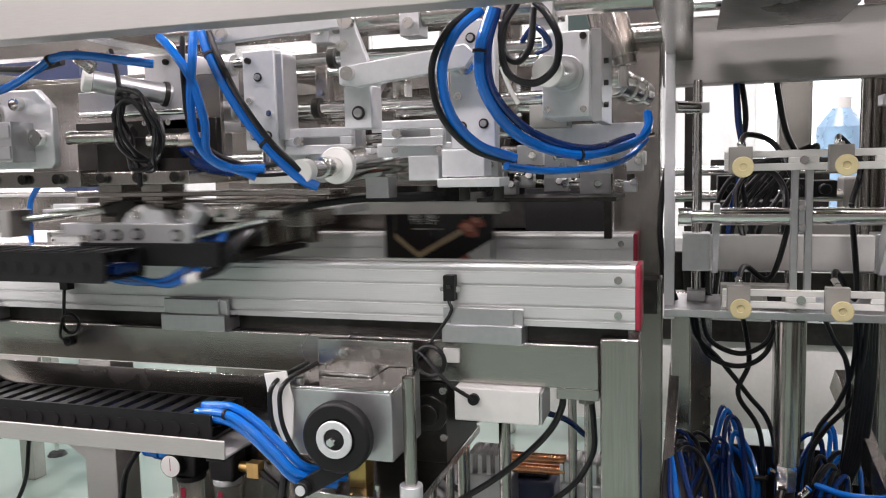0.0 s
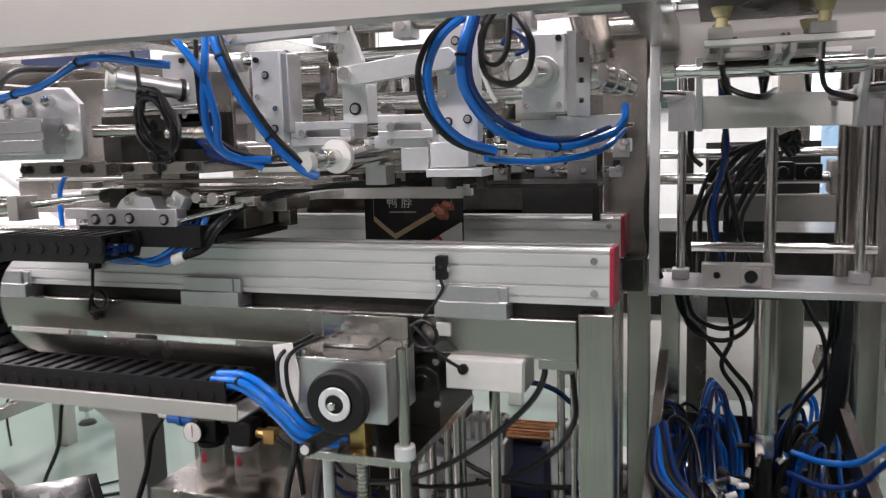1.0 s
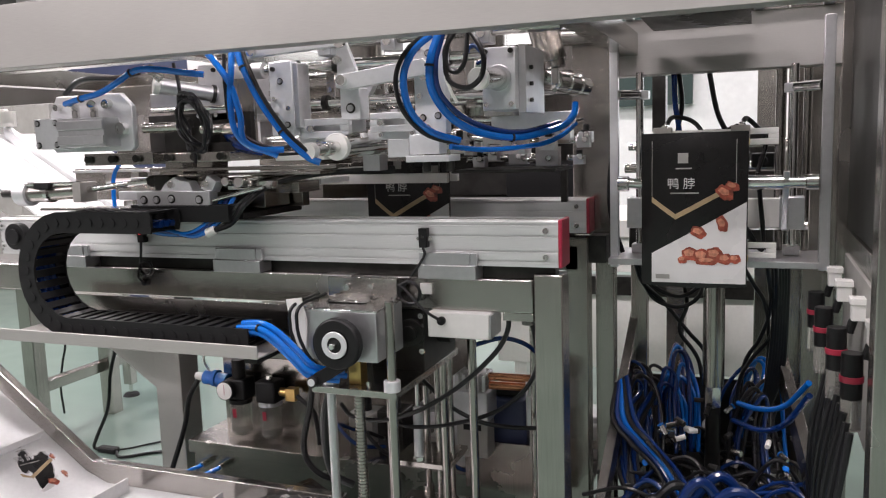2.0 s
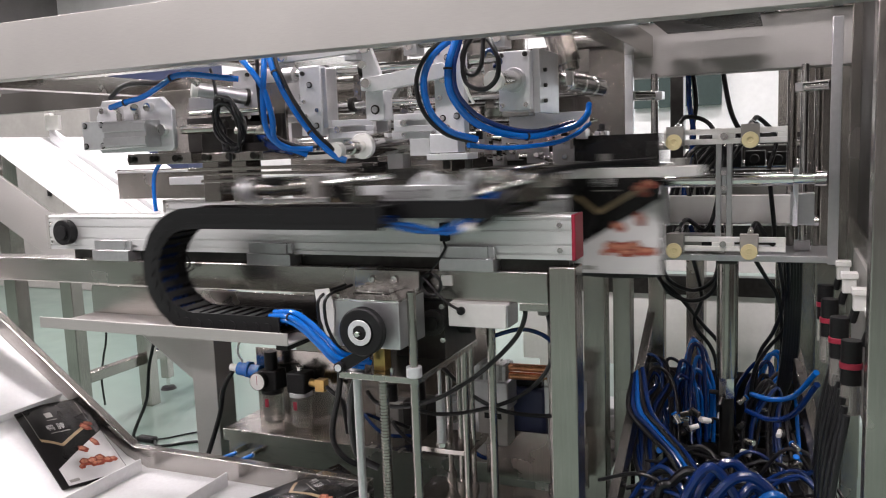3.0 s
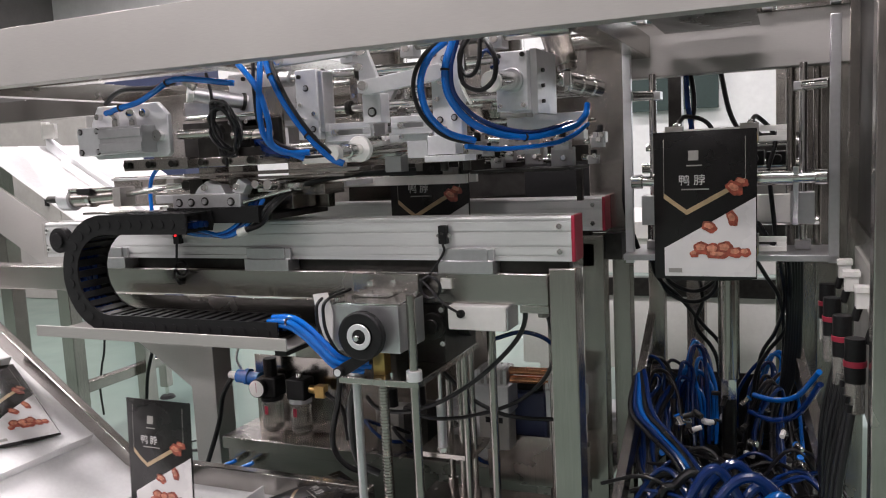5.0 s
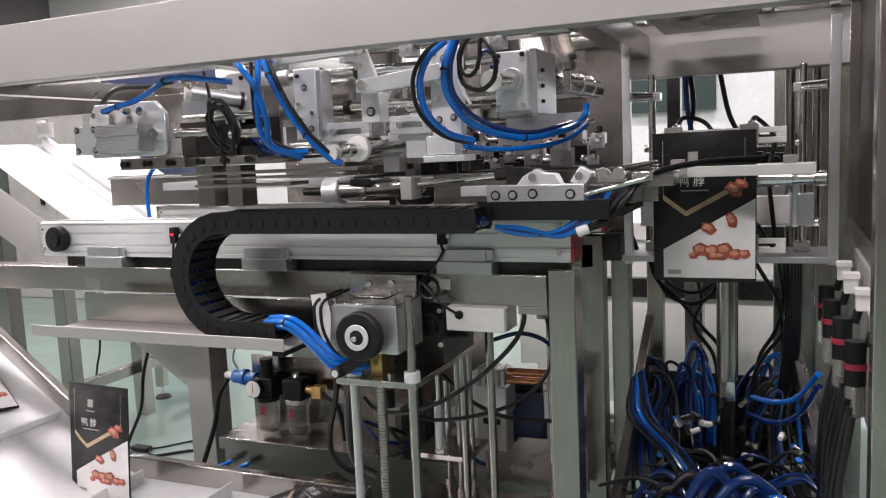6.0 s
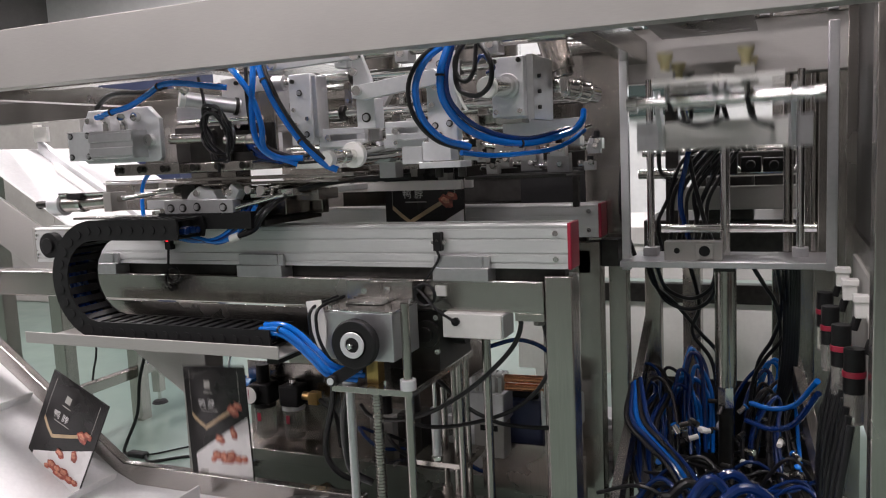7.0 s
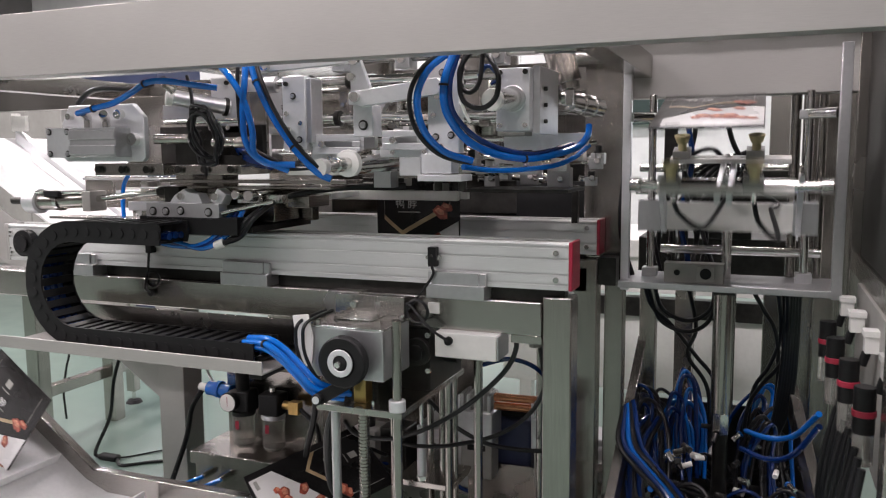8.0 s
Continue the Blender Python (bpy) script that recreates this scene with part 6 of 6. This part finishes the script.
def strip(x0, v0, x1, v1, w):
    return lambda u, v: (x0 + (x1 - x0) * u, -PH * (v0 + (v1 - v0) * u) - w * (v - 0.5))


def pouch_parts():
    made = []
    b = B()
    n, m = 14, 20
    grids = []
    for side in (0, 1):
        g = []
        for j in range(m + 1):
            row = []
            for i in range(n + 1):
                x, z = PW * (i / n - 0.5), -PH * j / m
                y = front_y(x, z)
                edge = 0.006 * math.sin(math.pi * i / n) if j == m else 0.0
                row.append(b.bm.verts.new((x, y if side == 0 else -y * 0.9 + 0.001, z - edge)))
            g.append(row)
        for j in range(m):
            for i in range(n):
                b.bm.faces.new((g[j][i], g[j][i + 1], g[j + 1][i + 1], g[j + 1][i]))
        grids.append(g)
    f, k = grids
    rim = [(0, i) for i in range(n)] + [(j, n) for j in range(m)] + [(m, i) for i in range(n, 0, -1)] + [(j, 0) for j in range(m, 0, -1)]
    for a, c in zip(rim, rim[1:] + rim[:1]):
        b.bm.faces.new((f[a[0]][a[1]], f[c[0]][c[1]], k[c[0]][c[1]], k[a[0]][a[1]]))
    made.append(("film", mesh_of("film", b, FILM), "glossy black film"))
    x0, x1 = -PW * 0.40, PW * 0.49
    made.append(("white_print", mesh_of("white_print", sheet(B(), lambda u, v: (x0 + (x1 - x0) * u, -PH * ((0.79 - 0.34 * u) * (1 - v) + 0.985 * v)), 12, 8, 0.0006), FILMW), "white printed field"))
    made.append(("chevron_print", mesh_of("chevron_print", sheet(sheet(B(), strip(-PW * 0.40, 0.43, -PW * 0.17, 0.545, 0.012), 5, 2, 0.0007), strip(-PW * 0.17, 0.545, PW * 0.39, 0.34, 0.012), 9, 2, 0.0007), TAN), "tan printed chevron"))
    for x, v in ((-PW * 0.40, 0.38), (PW * 0.39, 0.29)):
        made.append(("border_print", mesh_of("border_print", sheet(B(), lambda u, w, x=x, v=v: (x + 0.0012 * u, -PH * (0.05 + v * w)), 1, 8, 0.0007), GREY), "thin grey printed border"))
    for u, v, a, w, h in ((0.47, 0.79, 0, 0.034, 0.030), (0.58, 0.80, 0, 0.036, 0.030), (0.70, 0.79, 0, 0.034, 0.032), (0.80, 0.82, 0, 0.030, 0.024), (0.89, 0.82, 0, 0.024, 0.020), (0.40, 0.83, 0, 0.020, 0.016), (0.63, 0.835, 0, 0.05, 0.018),
                          (0.55, 0.645, -0.5, 0.034, 0.024), (0.77, 0.59, 0.3, 0.022, 0.036), (0.79, 0.39, -0.7, 0.040, 0.026), (0.86, 0.35, -0.4, 0.03, 0.018)):
        cx, cz = PW * (u - 0.5), -PH * v

        def blob(p, q, cx=cx, cz=cz, a=a, w=w, h=h):
            t = 2 * math.pi * q
            ca, sa = math.cos(t), math.sin(t)
            r = p * (1 + 0.10 * math.sin(5 * t + 30 * cx))
            dx, dz = r * w / 2 * math.copysign(abs(ca) ** 0.8, ca), r * h / 2 * math.copysign(abs(sa) ** 0.8, sa)
            return cx + dx * math.cos(a) - dz * math.sin(a), cz + dx * math.sin(a) + dz * math.cos(a)
        made.append(("meat_print", mesh_of("meat_print", sheet(B(), blob, 3, 16, 0.0011 + 0.0002 * (len(made) % 4)), MEAT), "dark red printed meat piece"))
        made.append(("meat_light", mesh_of("meat_light", sheet(B(), lambda p, q, f=blob, cx=cx, cz=cz: (cx - 0.002 + (f(p, q)[0] - cx) * 0.62, cz + 0.003 + (f(p, q)[1] - cz) * 0.5), 3, 14, 0.0022), MEAT_L), "orange sheen on the printed meat"))
    made.append(("emblem_print", mesh_of("emblem_print", sheet(B(), lambda u, v: (-PW * 0.15 + 0.022 * u, -PH * 0.13 - 0.022 * v), 3, 3, 0.0008), GREY), "square grey printed emblem"))
    for x, v, w, h, off in ((-PW * 0.17, 0.225, 0.034, 0.003, 0.0008), (-PW * 0.22, 0.385, 0.06, 0.003, 0.0008), (-PW * 0.36, 0.93, 0.03, 0.010, 0.0012)):
        made.append(("small_print", mesh_of("small_print", sheet(B(), lambda u, q, x=x, v=v, w=w, h=h: (x + w * u, -PH * v - h * q), 4, 1, off), GREY), "small grey print"))
    return made


POUCH = pouch_parts()


def pouch(label):
    t = new("pouch")
    t.empty_display_size = 0.05
    tagged(t, label, "pouch", "printed pouches")
    for name, me, lab in POUCH:
        o = new(name, me)
        o.parent = t
        tagged(o, lab)
    cu = bpy.data.curves.new("lettering", "FONT")
    cu.body = "\u9e2d \u8116"
    cu.size, cu.extrude = 0.026, 0.0002
    cu.materials.append(FILMW)
    o = new("lettering", cu)
    o.parent = t
    o.matrix_basis = pose(-PW * 0.25, front_y(-PW * 0.1, -PH * 0.33) - 0.0022, -PH * 0.355, 90, 0, 0)
    return t


pouches = [pouch(lab) for lab in (
    "black and white printed pouch lying on the white belt",
    "black and white printed pouch carried through and standing on the belt",
    "black and white printed pouch carried, dropped and tipping over",
    "black and white printed pouch picked up and hung between the rails",
    "black and white printed pouch swinging down on the suction cups",
    "black and white printed pouch lying at the belt's near end")]


# ---------- motion ----------
CYCLES = (-6.5, -3.25, 0.0, 3.25, 6.52, 9.78)
OUT = 0.68
REACH = 1.154  # the jaws travel a little further than the pouch
TIMES = [i / 10 for i in range(81)]
LIFT = 0.255


def ease(u):
    u = min(1.0, max(0.0, u))
    return u * u * (3 - 2 * u)


def between(rows, x):
    if x <= rows[0][0]:
        return rows[0][1]
    for (a, p), (b, q) in zip(rows, rows[1:]):
        if x <= b:
            return p + (q - p) * (x - a) / (b - a)
    return rows[-1][1]


def phase(t):
    c = max(c for c in CYCLES if c <= t + 1e-6)
    return t - c


EARLY = {0.0: 0.05, 6.52: 0.04}


def beat(t):
    """The lift's own phase: it runs a little early in some cycles, on its way down."""
    c = max(c for c in CYCLES if c <= t + 1e-6)
    return t - c + EARLY.get(c, 0.0) * ease((t - c - 0.7) / 0.3)


def stroke(t):
    """How far the gripper carriage stands out to the right, in metres."""
    p = phase(t)
    if p < 0.1:
        p += 3.25
    return OUT * max(0.0, ease((p - 2.05) / 0.45) - ease((p - 2.806) / 0.535))


def lift(p):
    return LIFT * between(((0.25, 0), (0.31, 0.12), (0.38, 0.40), (0.46, 0.74), (0.56, 1), (1.08, 1), (1.15, 0.93), (1.25, 0.73), (1.35, 0.52), (1.45, 0.31), (1.52, 0.20), (1.57, 0.13), (1.68, 0)), p)


def angle(p):
    return between(((0.20, 0), (0.30, -40), (0.36, -68), (0.44, -90), (1.47, -90), (1.52, -76), (1.55, -56), (1.65, -12), (1.73, 0)), p)


def held(p, up=0.0):
    """A pouch on the suction cups, at a phase of the cycle."""
    return pose(SX, SY, SZ + lift(p) + up) @ pose(0, 0, 0, angle(p)) @ pose(-0.035, -0.110, 0.116)


def hung(x):
    return pose(x, SY - 0.110, SZ + 0.116)


X0, X1, X2 = SX - 0.035, SX - 0.035 - OUT, SX - 0.035 - 2 * OUT


def on_belt(x, y, z, rx, ry, rz=0):
    """A pouch by its middle."""
    return pose(x, y, z, rx, ry, rz) @ pose(0, 0, PH / 2)


def pouch_rows(start, landing):
    """A pouch that is picked up in the cycle that begins at start, carried left twice, then dropped."""
    rows = []
    drop = start + 6.5 + 0.33
    for t in TIMES:
        if t <= start + 0.7:
            rows.append((t, held(1.0)))
        elif t <= start + 2.80:
            p = beat(t) if t - start < 3.2 else t - start
            rows.append((t, held(p, 0.10 * between(((1.44, 0), (1.50, 0.6), (1.55, 0.88), (1.67, 0)), p))))
        elif t <= start + 4.0:
            rows.append((t, hung(X1 + min(stroke(t), OUT))))
        elif t <= start + 6.04:
            rows.append((t, hung(X1)))
        elif t < drop:
            rows.append((t, hung(X2 + stroke(t))))
    return rows + [(t, m) for t, m in landing if t >= drop]


def chain_pose(s, shift):
    """A link's pose in the chain's own space, s metres from the fixed lower end."""
    xl = -1.125 + shift / 2
    a = XLOW - xl
    if s < a:
        x, z, turn = XLOW - s, ZLO, 180.0
    elif s < a + math.pi * RAD:
        q = (s - a) / RAD
        x, z, turn = xl - RAD * math.sin(q), ZLO + RAD - RAD * math.cos(q), 180.0 + math.degrees(q)
    else:
        x, z, turn = xl + (s - a - math.pi * RAD), ZLO + 2 * RAD, 360.0
    return pose(x + 1.0, 0, z - ZLO, 0, turn, 0)


def motions():
    walk(lc, [(t, pose(SX, SY, SZ + lift(beat(t)))) for t in TIMES])
    walk(swing, [(t, pose(0, 0, 0, angle(beat(t)))) for t in TIMES])
    walk(gc, [(t, pose(-0.86 + REACH * stroke(t), 1.25, 1.03)) for t in TIMES])
    for i, link in enumerate(chain_links):
        walk(link, [(t, chain_pose((i + 0.5) * PITCH, stroke(t))) for t in TIMES])
    # cleats creep up the belt
    for k, c in enumerate(cleats):
        rows = []
        for t in (0, 1, 2, 3, 4, 5, 6, 7, 8):
            x = CLEAT_X[k] - BELT_SPEED * t
            rows.append((t, pose(x - cleat_origin.x, 0, belt_z(x) - cleat_origin.z, 0, math.degrees(ANG) * ease((KX + 0.04 - x) / 0.08), 0)))
        walk(c, rows)
    tilt = math.degrees(ANG)
    # the first pouch drops, falls flat and rides up the slope
    rows = pouch_rows(-6.5, [(0.4, on_belt(-1.22, 1.40, 0.42, 0, -8)), (0.5, on_belt(-1.26, 1.28, 0.30, -52, -8, 14)), (0.7, on_belt(-1.36, 1.28, 0.28, -56, -4, 34)), (1.0, on_belt(-1.40, 1.34, 0.285, -64, 4, 54))])
    for t, x in ((1.5, -1.60), (2.5, -1.665), (3.5, -1.73), (4.5, -1.835), (5.5, -1.97), (6.5, -2.07), (8.0, -2.22)):
        rows.append((t, pose(x, 1.365 - 0.022 * t, belt_z(x) + 0.018) @ pose(0, 0, 0, 0, tilt, 0) @ pose(0, 0, 0, -90, 0, 78) @ pose(0, 0, PH / 2)))
    walk(pouches[0], rows)
    walk(pouches[1], pouch_rows(-3.25, [(3.6, on_belt(-1.215, 1.47, 0.68, 0, -4)), (3.7, on_belt(-1.22, 1.44, 0.475, -2, -9)), (3.8, on_belt(-1.16, 1.36, 0.375, -10, -10)), (3.9, on_belt(-1.135, 1.31, 0.385, -4, -8)), (4.0, on_belt(-1.115, 1.29, 0.357, -3, -6)),
        (4.3, on_belt(-1.145, 1.235, 0.352, -3, 0)), (4.7, on_belt(-1.20, 1.23, 0.352, -3, 0)), (5.8, on_belt(-1.465, 1.26, 0.362, -3, 1)), (6.2, on_belt(-1.535, 1.27, 0.374, -3, 4)), (6.5, on_belt(-1.565, 1.27, 0.377, -3, 12)),
        (7.0, on_belt(-1.620, 1.27, 0.392, -4, 26)), (7.5, on_belt(-1.665, 1.26, 0.410, -5, 35)), (8.0, on_belt(-1.735, 1.26, 0.450, -5, 36))]))
    walk(pouches[2], pouch_rows(0.0, [(6.9, on_belt(-1.215, 1.47, 0.60, 0, -6)), (7.0, on_belt(-1.205, 1.45, 0.415, -2, -3)), (7.1, on_belt(-1.12, 1.40, 0.372, -10, 6)), (7.3, on_belt(-0.97, 1.41, 0.36, -45, 32, 0)), (7.5, on_belt(-0.93, 1.50, 0.318, -81, 44, -8)),
        (7.7, on_belt(-0.815, 1.465, 0.325, -76, 32, -26)), (8.0, on_belt(-0.81, 1.46, 0.325, -74, 28, -30))]))
    walk(pouches[3], pouch_rows(3.25, []))
    walk(pouches[4], pouch_rows(6.52, []))
    near_end = on_belt(-0.88, 1.335, 0.228, -84, 0, -34)
    walk(pouches[5], [(0, near_end), (6.9, near_end), (7.4, on_belt(-0.92, 1.12, 0.212, -89, 0, -24)), (8, on_belt(-0.95, 1.08, 0.212, -89, 0, -24))])

motions()
